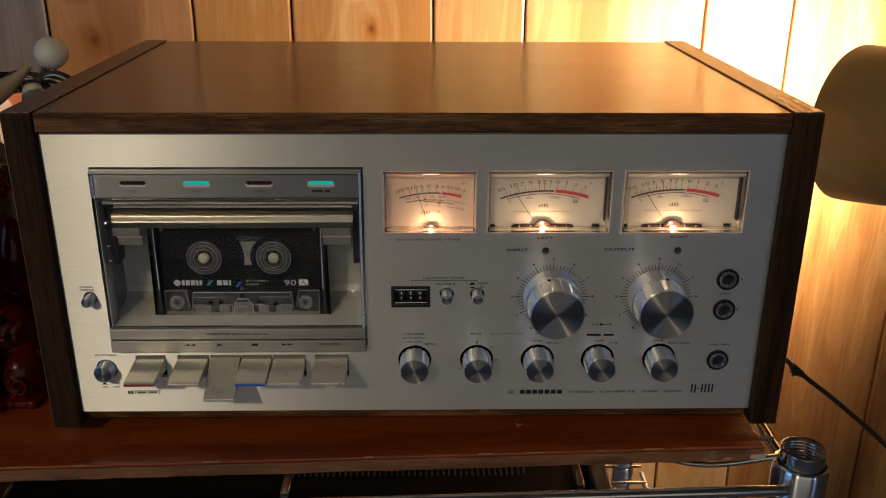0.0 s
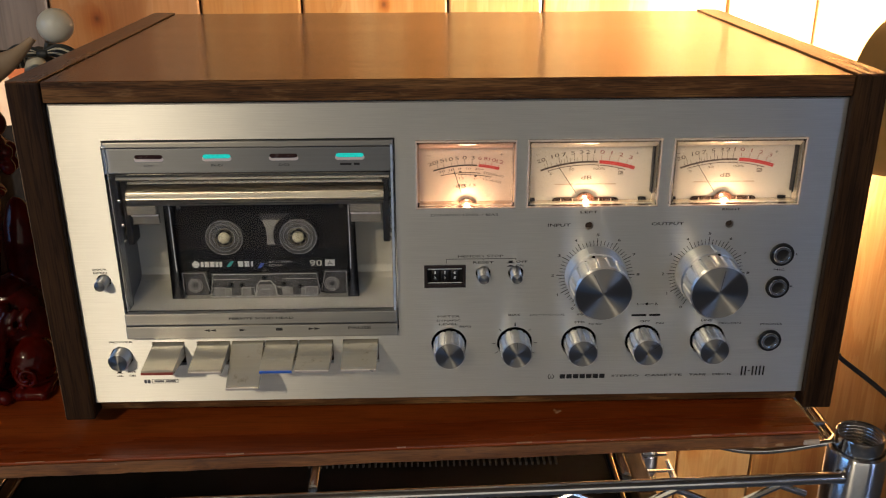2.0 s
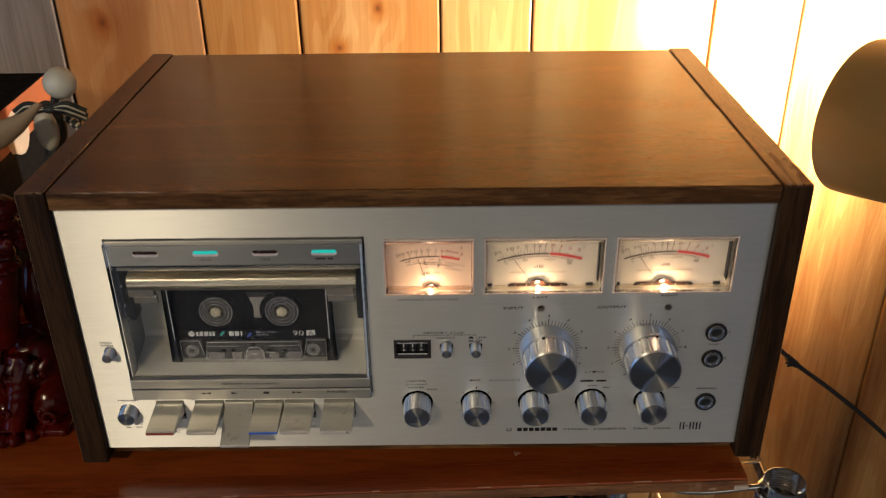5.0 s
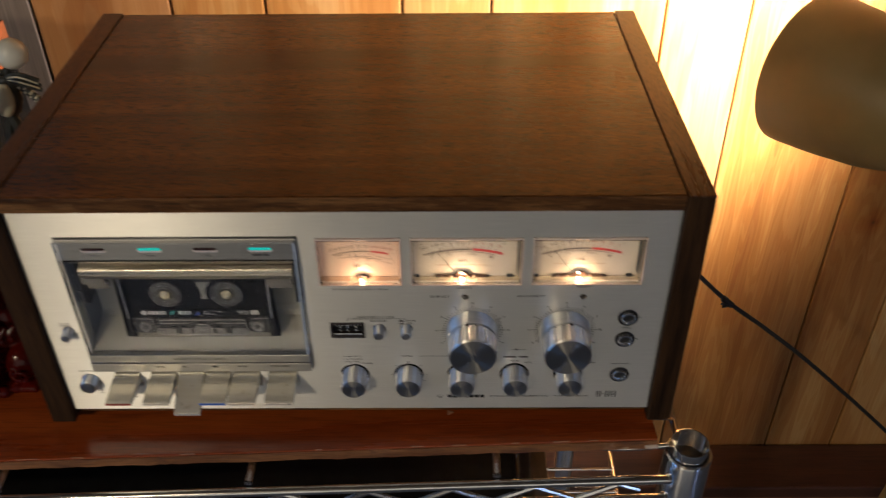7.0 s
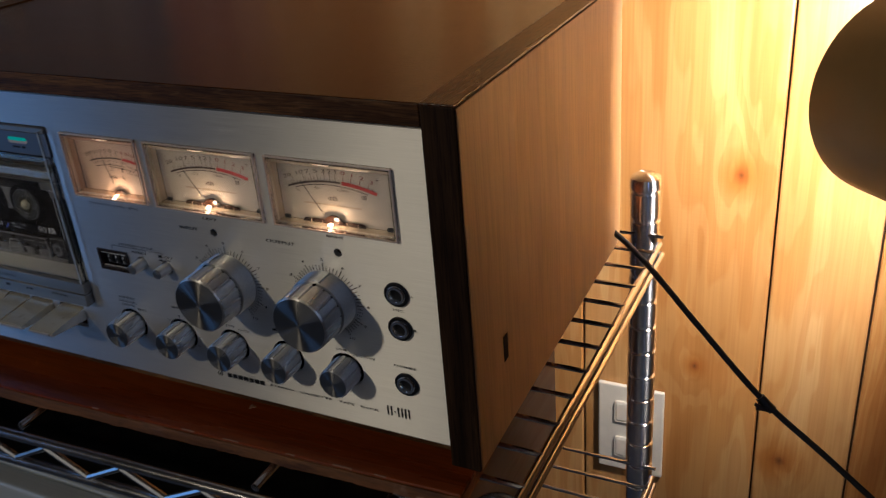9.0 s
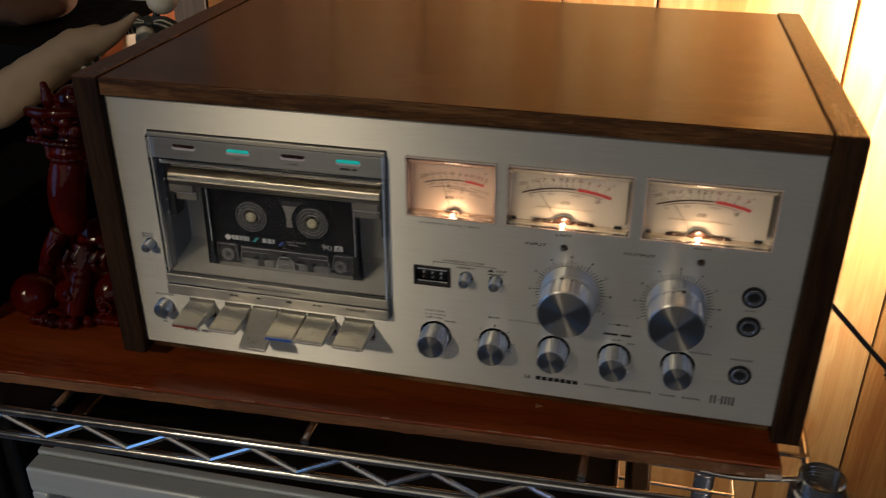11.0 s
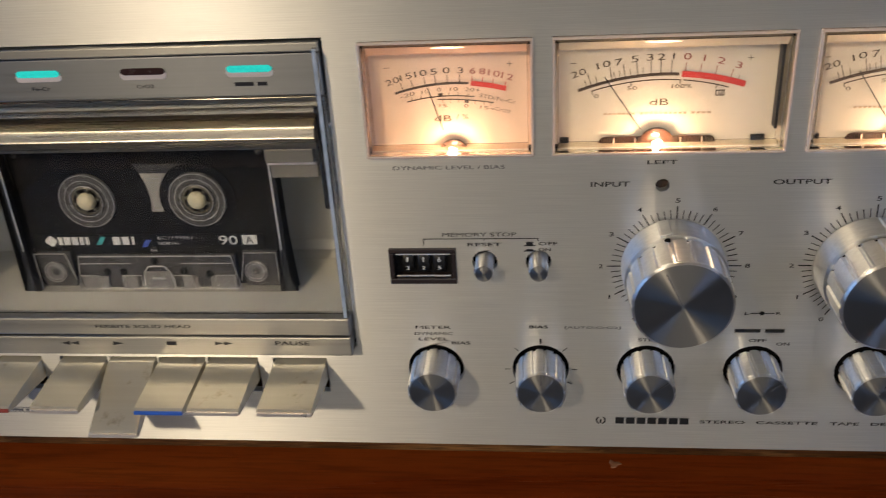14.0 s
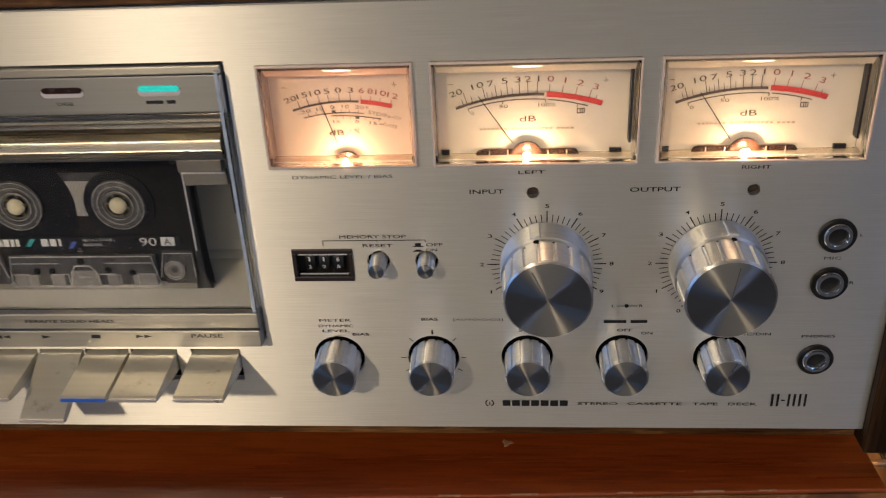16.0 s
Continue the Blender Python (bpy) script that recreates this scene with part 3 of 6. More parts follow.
part("threaded_end", lathe(prof, "z", (PX, PY, 0), 48), STEEL, post, "open steel tube end with inner thread", True)
part("tube_plug", lathe([(0.0122, -0.039), (0.0122, -0.0385)], "z", (PX, PY, 0), 32), MATTE, post, "dark hollow of the tube")
for zz in (-0.0205, -0.0415):
    part("weld_knob", lathe([(0.0, 0.0), (0.0034, 0.0004), (0.0042, 0.002), (0.0034, 0.0042), (0.0, 0.005)], "x", (0.2160, RY(0.216) + 0.001, zz), 16), CHROME, post, "", True)
bp = thing("rack_post", (0.2165, 0.345, FZ), "tall chrome rack post with ring grooves by the wall", "rack post", "posts of the rack")
prof = [(0.0122, FZ)]
z = -0.42
while z < 0.012:
    prof += [(0.0122, z), (0.0108, z + 0.0012), (0.0108, z + 0.003), (0.0122, z + 0.0042)]
    z += 0.0254
prof += [(0.0122, 0.0150), (0.0130, 0.0160), (0.0130, 0.0200), (0.0118, 0.0245), (0.0080, 0.0270), (0.0, 0.0280)]
part("grooved_tube", lathe(prof, "z", (0.2165, 0.345, 0), 32), CHROME_TURNED, bp, "", True)

# ---- the board on the rack ----
BZ = -0.005
board = thing("shelf_board", (-0.2, 0.13, BZ - 0.0105), "worn red-brown mahogany board lying on the wire shelf", "board")
turn = Matrix.Rotation(radians(2.2), 4, "Z")
bm = box(-0.62, 0.2125, -0.0212, 0.30, BZ - 0.0021, BZ, 0.0008)
bm.transform(turn)
part("board_top", bm, MAHOGANY, board, "polished red-brown board top with scuffs")
bm = bmesh.new()
n = 220
rng = random.Random(4)
rows = []
for i in range(n + 1):
    x = -0.62 + 0.8325 * i / n
    j = 0.0007 * noise.noise((x * 60, 0.3, 1.0)) + 0.0004 * noise.noise((x * 240, 2.0, 1.0))
    ch = max(0.0, noise.noise((x * 37, 7.7, 3.1)) - 0.33) * 0.006
    rows.append([bm.verts.new((x, yy, zz)) for yy, zz in ((0.02, BZ - 0.0023), (-0.0212 + j + ch, BZ - 0.0023), (-0.0222 + j, BZ - 0.0058), (-0.0222 + j * 1.4, BZ - 0.0090), (-0.0205 + j, BZ - 0.0105), (0.02, BZ - 0.0105))])
for a, b in zip(rows, rows[1:]):
    for k in range(6):
        bm.faces.new((a[k], a[(k + 1) % 6], b[(k + 1) % 6], b[k]))
bm.faces.new(rows[0][::-1])
bm.faces.new(rows[-1])
bm.transform(turn)
part("raw_edge", bm, RAW_EDGE, board, "raw worn front edge of the board", True)
bm = box(-0.62, 0.2122, 0.0195, 0.30, BZ - 0.0105, BZ - 0.0024)
bm.transform(turn)
part("board_core", bm, RAW_EDGE, board)
bm = box(0.2035, 0.2131, -0.0236, -0.019, BZ - 0.0085, BZ - 0.0052, 0.001)
bm.transform(turn)
part("bare_chip", bm, plain("bare_wood", (0.50, 0.40, 0.31), 0.7, 0, 0.15, 300), board, "pale bare chip at the board corner")
nick = plain("scuffed_wood", (0.36, 0.17, 0.09), 0.6, 0, 0.2, 400)
rng = random.Random(11)
for x, w in ((-0.123, 0.010), (-0.29, 0.012), (-0.235, 0.016), (-0.20, 0.008), (0.040, 0.009), (0.070, 0.011), (0.110, 0.006), (0.143, 0.012), (0.166, 0.007), (-0.03, 0.005)):
    own = bmesh.new()
    pts = [(x + w * (i / 6 - 0.5), -0.0207 - 0.0002 * rng.random(), BZ - 0.0003) for i in range(7)]
    tube(pts, 0.0003 + 0.0003 * rng.random(), 6, own)
    own.transform(turn)
    part("edge_scuff", own, nick, board, "pale scuff on the board edge")
own = lathe([(0.0022, 0), (0.0018, 0.0002), (0.0, 0.0003)], "z", (0.064, 0.0125, BZ), 9, lambda a, k: 1 + 0.4 * math.sin(3 * a + 1))
part("surface_scuff", own, nick, board, "pale scuff on the board top")

# ---- the cassette deck ----
deck = thing("cassette_deck", (0, 0.13, BZ), "vintage silver cassette deck in a walnut wood case", "cassette deck")
PT, PB = 0.188, 0.0140          # faceplate top and bottom
SIDE = 0.2215
BACK = 0.268


def lean(bm):
    """Lowers and narrows the rear of the case so its outline fits the camera's view."""
    for v in bm.verts:
        if v.co.z > 0.1:
            v.co.z -= 0.0048 * max(0.0, v.co.y) / BACK
        if v.co.x > 0.1:
            v.co.x -= 0.0050 * max(0.0, v.co.y) / BACK
        elif v.co.x < -0.1:
            v.co.x += 0.0016 * max(0.0, v.co.y) / BACK
    return bm


for s in (-1, 1):
    a, b = sorted((s * 0.2048, s * SIDE))
    side = part("side_panel", lean(box(a, b, -0.0045, BACK, 0.0050, 0.2000, 0.0010)), WALNUT_SHADED, deck, "walnut side panel with shade put into its dark colour")
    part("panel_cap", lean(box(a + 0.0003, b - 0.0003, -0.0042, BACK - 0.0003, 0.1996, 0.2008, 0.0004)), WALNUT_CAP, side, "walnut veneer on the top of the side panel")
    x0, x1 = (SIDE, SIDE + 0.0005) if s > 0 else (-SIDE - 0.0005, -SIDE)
    part("lit_flank", lean(box(x0, x1, -0.0030, BACK - 0.001, 0.0062, 0.1990, 0.0002)), WALNUT_LIT, side, "walnut flank with lamp light put into its lighter colour")
    x0, x1 = (SIDE + 0.0005, SIDE + 0.0008) if s > 0 else (-SIDE - 0.0008, -SIDE - 0.0005)
    part("side_slot", lean(box(x0, x1, 0.0330, 0.0385, 0.0490, 0.0640)), MATTE, side, "dark fixing slot in the flank")
part("top_panel", lean(box(-0.2046, 0.2046, -0.0025, BACK - 0.001, 0.1890, 0.1999, 0.0007)), WALNUT, deck, "glossy walnut veneer top")
part("front_lip", box(-0.2042, 0.2042, -0.0036, -0.0027, 0.1895, 0.1999, 0.0004), WALNUT_EDGE, deck, "open-grained walnut front edge")
part("bottom_rail", box(-0.2040, 0.2040, 0.0045, 0.255, 0.0065, 0.0132, 0.0008), WALNUT_EDGE, deck, "walnut rail under the faceplate")
part("back_panel", box(-0.2040, 0.2040, 0.258, 0.264, 0.0135, 0.1835), MATTE, deck)
part("chassis", box(-0.200, 0.200, 0.050, 0.245, 0.016, 0.183), MATTE, deck)
for fx in (-0.1950, 0.1950):
    for fy in (0.045, 0.235):
        part("foot", lathe([(0.0082, 0), (0.0088, 0.002), (0.0088, 0.0110), (0.008, 0.0115)], "z", (fx, fy, BZ), 24), MATTE, deck, "round black rubber foot", True)

# faceplate with its openings
RECT = [(-0.180, -0.0295, 0.0575, 0.169), (-0.0188, 0.0340, 0.1300, 0.1673), (0.0397, 0.1099, 0.1300, 0.1673), (0.1159, 0.1859, 0.1300, 0.1673), (-0.0150, 0.0078, 0.0838, 0.0972)]
KEYX = [(-0.1680, -0.1500), (-0.1430, -0.1245), (-0.1236, -0.1052), (-0.1048, -0.0866), (-0.0860, -0.0668), (-0.0612, -0.0412)]
for a, b in KEYX:
    RECT.append((a, b, 0.0375, 0.0525))
KNOBS = [(-0.0015, 0.0485), (0.0357, 0.0486), (0.0722, 0.0487), (0.1085, 0.0488), (0.1456, 0.0489)]
ROUND = [(x, z, 0.0100) for x, z in KNOBS] + [(0.0173, 0.0918, 0.0042), (0.0352, 0.0918, 0.0042), (-0.1893, 0.0902, 0.0040), (-0.1858, 0.0435, 0.0063), (0.0741, 0.1190, 0.0022), (0.1503, 0.1190, 0.0022)]
ROUND += [(0.1812, 0.1010, 0.0050), (0.1812, 0.0815, 0.0050), (0.1812, 0.0480, 0.0050)]


def faceplate(x0, x1, z0, z1, y0, y1):
    bm = bmesh.new()
    cells = RECT + [(x - r * 1.25, x + r * 1.25, z - r * 1.25, z + r * 1.25) for x, z, r in ROUND]
    xs = sorted({round(v, 5) for c in cells for v in c[:2]} | {x0, x1})
    zs = sorted({round(v, 5) for c in cells for v in c[2:]} | {z0, z1})
    cache = {}

    def vert(x, z):
        k = (round(x, 5), round(z, 5))
        if k not in cache:
            cache[k] = bm.verts.new((x, y0, z))
        return cache[k]

    for a, b in zip(xs, xs[1:]):
        for c, d in zip(zs, zs[1:]):
            mx, mz = (a + b) / 2, (c + d) / 2
            if not any(r[0] < mx < r[1] and r[2] < mz < r[3] for r in cells):
                bm.faces.new((vert(a, c), vert(b, c), vert(b, d), vert(a, d)))
    for x, z, r in ROUND:
        s = r * 1.25
        lx = [v for v in xs if x - s - 1e-6 < v < x + s + 1e-6]
        lz = [v for v in zs if z - s - 1e-6 < v < z + s + 1e-6]
        rim = [(v, z - s) for v in lx] + [(x + s, v) for v in lz[1:]] + [(v, z + s) for v in lx[::-1][1:]] + [(x - s, v) for v in lz[::-1][1:-1]]
        n = 32
        hole = [bm.verts.new((x + r * math.cos(2 * math.pi * i / n), y0, z + r * math.sin(2 * math.pi * i / n))) for i in range(n)]
        angs = [math.atan2(q[1] - z, q[0] - x) % (2 * math.pi) for q in rim]
        order = sorted(range(len(rim)), key=lambda i: angs[i])
        rim = [vert(*rim[i]) for i in order]
        angs = [angs[i] for i in order]
        j = min(range(n), key=lambda i: abs((2 * math.pi * i / n - angs[0] + math.pi) % (2 * math.pi) - math.pi))
        ia, ib, na, nb = 0, 0, len(rim), n
        while ia < na or ib < nb:
            pa = (angs[(ia + 1) % na] - angs[0]) % (2 * math.pi) or 2 * math.pi
            pb = (ib + 1) * 2 * math.pi / n
            if ib >= nb or (ia < na and pa <= pb):
                if ia + 1 > na:
                    break
                bm.faces.new((rim[ia % na], rim[(ia + 1) % na], hole[(j + ib) % n]))
                ia += 1
            else:
                bm.faces.new((rim[ia % na], hole[(j + ib + 1) % n], hole[(j + ib) % n]))
                ib += 1
    r = bmesh.ops.extrude_face_region(bm, geom=bm.faces[:])
    for v in (g for g in r["geom"] if isinstance(g, bmesh.types.BMVert)):
        v.co.y = y1
    return bm


plate = part("faceplate", faceplate(-0.2045, 0.2045, PB, PT, 0.0, 0.003), ALU, deck, "brushed aluminium faceplate")
part("faceplate_edge", box(-0.2043, 0.2043, -0.0004, 0.0, PT - 0.0006, PT - 0.0001), ALU_TRIM, plate, "bright bevelled top edge")

# cassette well
X0, X1, Z0, Z1 = -0.1798, -0.0297, 0.0575, 0.169
well = part("cassette_well", box(X0, X1, 0.0355, 0.037, Z0, Z1), WELLMETAL, deck, "cream metal back of the cassette well")
for a, b in ((X0 - 0.0018, X0), (X1, X1 + 0.0018)):
    part("well_side", box(a, b, 0.0032, 0.037, Z0, Z1), WELLSIDE, well, "grey side wall of the cassette well")
part("well_roof", box(X0, X1, 0.0032, 0.0355, Z1, Z1 + 0.0015), MATTE, well)
bm = bmesh.new()
prof = [(0.0355, 0.0830), (0.0345, 0.0790), (0.0315, 0.0765), (0.0015, 0.0705), (0.0015, 0.0600), (0.0355, 0.0600)]
ends = [[bm.verts.new((x, y, z)) for y, z in prof] for x in (X0 + 0.0003, X1 - 0.0003)]
for k in range(6):
    bm.faces.new((ends[0][k], ends[0][(k + 1) % 6], ends[1][(k + 1) % 6], ends[1][k]))
bm.faces.new(ends[0])
bm.faces.new(ends[1][::-1])
part("well_ledge", bm, WELLMETAL, well, "cream metal ledge in the well")

# head-cover bar and cassette guides
own = bmesh.new()
prof = [(0.0140, 0.1510), (0.0034, 0.1508), (0.0026, 0.1500), (0.0032, 0.1484), (0.0028, 0.1470), (0.0034, 0.1462), (0.0140, 0.1460)]
ends = [[own.verts.new((x, y, z)) for y, z in prof] for x in (-0.1760, -0.0330)]
for k in range(len(prof)):
    own.faces.new((ends[0][k], ends[0][(k + 1) % len(prof)], ends[1][(k + 1) % len(prof)], ends[1][k]))
own.faces.new(ends[0])
own.faces.new(ends[1][::-1])
part("door_flange", own, BRONZE, well, "cream-toned metal door flange", True)
own = bmesh.new()
prof = [(0.0100, 0.1450), (0.0096, 0.1444), (0.0092, 0.1425), (0.0066, 0.1412), (0.0045, 0.1402), (0.0036, 0.1390), (0.0035, 0.1366), (0.0031, 0.1358), (0.0034, 0.1350), (0.0046, 0.1330), (0.0050, 0.1316), (0.0100, 0.1312)]
ends = [[own.verts.new((x, y, z)) for y, z in prof] for x in (-0.1722, -0.0362)]
for k in range(len(prof)):
    own.faces.new((ends[0][k], ends[0][(k + 1) % len(prof)], ends[1][(k + 1) % len(prof)], ends[1][k]))
own.faces.new(ends[0])
own.faces.new(ends[1][::-1])
part("cover_bar", own, BRONZE, well, "bronze-toned metal cover bar", True)
part("bar_shadow_gap", box(-0.1725, -0.0360, 0.0145, 0.0300, 0.1312, 0.1500), MATTE, well)
for a, b, c in ((-0.1735, -0.1580, 0.1190), (-0.0545, -0.0380, 0.1190)):
    g = part("guide_plate", box(a, b, 0.0105, 0.0125, c, 0.1252, 0.0004), GUIDE, well, "metal cassette guide with shade put into its grey-brown")
    part("plate_lip", box(a, b, 0.0090, 0.0105, 0.1243, 0.1252, 0.0002), LENS_RIM, g, "bright lip of the guide")
    part("bar_wing", box(a, b, 0.0060, 0.0105, 0.1262, 0.1312, 0.0004), GUIDE, well, "metal wing under the cover bar")


def holder(x, out):
    """A black plastic arm along one end of the cassette: a hooked top, a slim stem and a foot that flares outwards."""
    pts = [(-0.0016, 0.1306), (0.0026, 0.1306), (0.0026, 0.1180), (0.0017, 0.1165), (0.0016, 0.0810), (0.0040, 0.0775), (0.0040, 0.0705), (-0.0026, 0.0705), (0.0, 0.0790), (0.0, 0.1165), (-0.0016, 0.1185)]
    own = bmesh.new()
    ends = [[own.verts.new((x - out * a, y, z)) for a, z in pts] for y in (0.0136, 0.0166)]
    n = len(pts)
    for k in range(n):
        own.faces.new((ends[0][k], ends[0][(k + 1) % n], ends[1][(k + 1) % n], ends[1][k]))
    own.faces.new(ends[0])
    own.faces.new(ends[1][::-1])
    bmesh.ops.triangulate(own, faces=[f for f in own.faces if len(f.verts) > 4])
    part("cassette_holder", own, BLACK, well, "black plastic arm holding the cassette")


holder(-0.1546, -1)
holder(-0.0544, 1)
for x, sgn in ((-0.0352, 1), (-0.1742, -1)):
    hinge = part("hinge_arm", box(x - 0.0018, x + 0.0018, 0.0085, 0.0200, 0.1080, 0.1450, 0.0006), BLACK, well, "black door hinge arm")
    for i in (range(7) if sgn > 0 else (0, 2, 5)):
        z = 0.1110 + i * 0.0046
        part("hinge_tooth", box(x + sgn * 0.0026 - 0.0009, x + sgn * 0.0026 + 0.0009, 0.0058, 0.0078, z - 0.0009, z + 0.0009, 0.0005), CHROME, hinge)

# cassette door: lamp strip, window and bottom trim
door = part("cassette_door", box(X0 + 0.0006, X1 - 0.0006, -0.0012, 0.0030, 0.1515, 0.1648, 0.0004), ALU_STRIP, deck, "grey brushed strip with four signal lamps")
part("strip_top_edge", box(X0 + 0.0006, X1 - 0.0006, -0.0018, 0.0030, 0.1652, 0.1682, 0.0005), ALU_TRIM, door)
for x, lit in ((-0.1562, 0), (-0.1213, 1), (-0.0869, 0), (-0.0528, 1)):
    w, h = 0.0072, 0.0011
    ring = [(w * (1 if i < 8 or i >= 24 else -1) * 0.78 + 0.22 * w * math.cos(2 * math.pi * (i + 0.5) / 32), h * math.sin(2 * math.pi * (i + 0.5) / 32)) for i in range(32)]
    part("lamp_rim", flat([[(x + a * 1.05, 0.1598 + b * 1.30 - 0.0006) for a, b in ring]], -0.00135), LAMP_LIP, door, "pale lamp rim")
    lens = flat([[(x + a, 0.1604 + b) for a, b in ring]], -0.0015)
    part("signal_lamp", lens, CYAN if lit else LENS_OFF, door, "lit cyan signal lamp" if lit else "unlit dark signal lamp")
lettering(door, "REC", -0.1590, -0.1535, 0.1556, 0.0011, INKGREY, -0.0014)
lettering(door, "Fe-Cr", -0.1243, -0.1183, 0.1556, 0.0012, INK, -0.0014)
lettering(door, "CrO2", -0.0897, -0.0841, 0.1556, 0.0012, INK, -0.0014)
bars(door, [(-0.0580, -0.0520, 0.1550, 0.1562), (-0.0508, -0.0478, 0.1550, 0.1562)], INK, -0.0014)
pane = part("door_window", box(X0 + 0.0012, X1 - 0.0012, -0.0020, -0.0003, 0.0722, 0.1512, 0.0004), ACRYLIC, door, "clear acrylic door window")
pane.visible_shadow = False
for a, b in ((X0 + 0.0006, X0 + 0.0024), (X1 - 0.0024, X1 - 0.0006)):
    e = part("window_return", box(a, b, -0.0044, 0.0090, 0.0722, 0.1670, 0.0004), ACRYLIC, door, "clear acrylic side edge")
    e.visible_shadow = False
    if a > -0.1:
        # opaque strip carrying the painted blue reflection
        part("blue_glint_strip", box(a + 0.0003, b - 0.0003, -0.0049, -0.0045, 0.0726, 0.1668, 0.0001), EDGE_GLINT, door, "blue window reflection painted along the acrylic edge")
part("window_top_bead", box(X0 + 0.0012, X1 - 0.0012, -0.0010, 0.0020, 0.1509, 0.1515, 0.0002), BLACK, door)
trim = part("door_trim", box(X0 + 0.0004, X1 - 0.0004, -0.0050, 0.0015, 0.0652, 0.0722, 0.0006), ALU_TRIM, deck, "satin metal lower door trim")
part("trim_lower", box(X0 + 0.0004, X1 - 0.0004, -0.0056, 0.0015, 0.0572, 0.0648, 0.0005), ALU_TRIM, trim, "satin metal strip with transport marks")
lettering(trim, "FERRITE SOLID HEAD", -0.1225, -0.0872, 0.0690, 0.0013, INK, -0.0052)
YT = -0.0058
part("transport_mark", flat([[(-0.1335, 0.0614), (-0.1369, 0.0622), (-0.1335, 0.0630)][::-1], [(-0.1301, 0.0614), (-0.1335, 0.0622), (-0.1301, 0.0630)][::-1]], YT), INK, trim, "printed rewind arrows")
part("transport_mark", flat([[(-0.1172, 0.0614), (-0.1132, 0.0622), (-0.1172, 0.0630)]], YT), INK, trim, "printed play arrow")
part("transport_mark", flat([[(-0.0972, 0.0615), (-0.0935, 0.0615), (-0.0935, 0.0631), (-0.0972, 0.0631)]], YT), INK, trim, "printed stop square")
part("transport_mark", flat([[(-0.0793, 0.0616), (-0.0760, 0.0624), (-0.0793, 0.0632)], [(-0.0760, 0.0616), (-0.0727, 0.0624), (-0.0760, 0.0632)]], YT), INK, trim, "printed fast-forward arrows")
lettering(trim, "PAUSE", -0.0573, -0.0449, 0.0626, 0.0017, INK, YT)
lettering(trim, "REC", -0.1615, -0.1555, 0.0618, 0.0014, plain("faded_print", (0.36, 0.35, 0.32), 0.6), YT)

# piano keys: five up, the play key pressed
for i, (a, b) in enumerate(KEYX):
    down = i == 2
    ze = 0.0378 if down else 0.0480
    zs = 0.0515 if down else 0.0508
    a, b = a + 0.0004, b - 0.0004
    own = bmesh.new()
    prof = [(0.020, zs + 0.0005), (-0.002, zs), (-0.0252, ze + 0.0006), (-0.0260, ze), (-0.0258, ze - 0.0016), (-0.0245, ze - 0.0020), (-0.002, zs - 0.0075), (0.020, zs - 0.009)]
    ends = [[own.verts.new((x, y, z)) for y, z in prof] for x in (a, b)]
    n = len(prof)
    for k in range(n):
        own.faces.new((ends[0][k], ends[0][(k + 1) % n], ends[1][(k + 1) % n], ends[1][k]))
    own.faces.new(ends[0])
    own.faces.new(ends[1][::-1])
    key = part("piano_key", own, KEYMETAL, deck, "pressed satin metal play key" if down else "satin metal transport key", False)
    lip = REDKEY if i == 0 else BLUEKEY if i == 3 else LENS_RIM
    part("key_lip", box(a, b, -0.0266, -0.0258, ze - 0.0016, ze - 0.0002, 0.0002), lip, key, "red key lip" if i == 0 else "blue key lip" if i == 3 else "bright key lip")
own = lathe([(0.0016, 0), (0.0013, 0.0001), (0, 0.00012)], "z", (-0.1650, -0.0215, 0.0485), 12)
part("thumb_mark", own, plain("worn_key_spot", (0.34, 0.31, 0.26), 0.5, 0.6), deck, "dull wear spot on the record key")

# knobs
def flute(n, depth, w):
    def f(a, k):
        u = (a * n / (2 * math.pi)) % 1.0
        return 1 - (depth if u < w else 0)
    return f


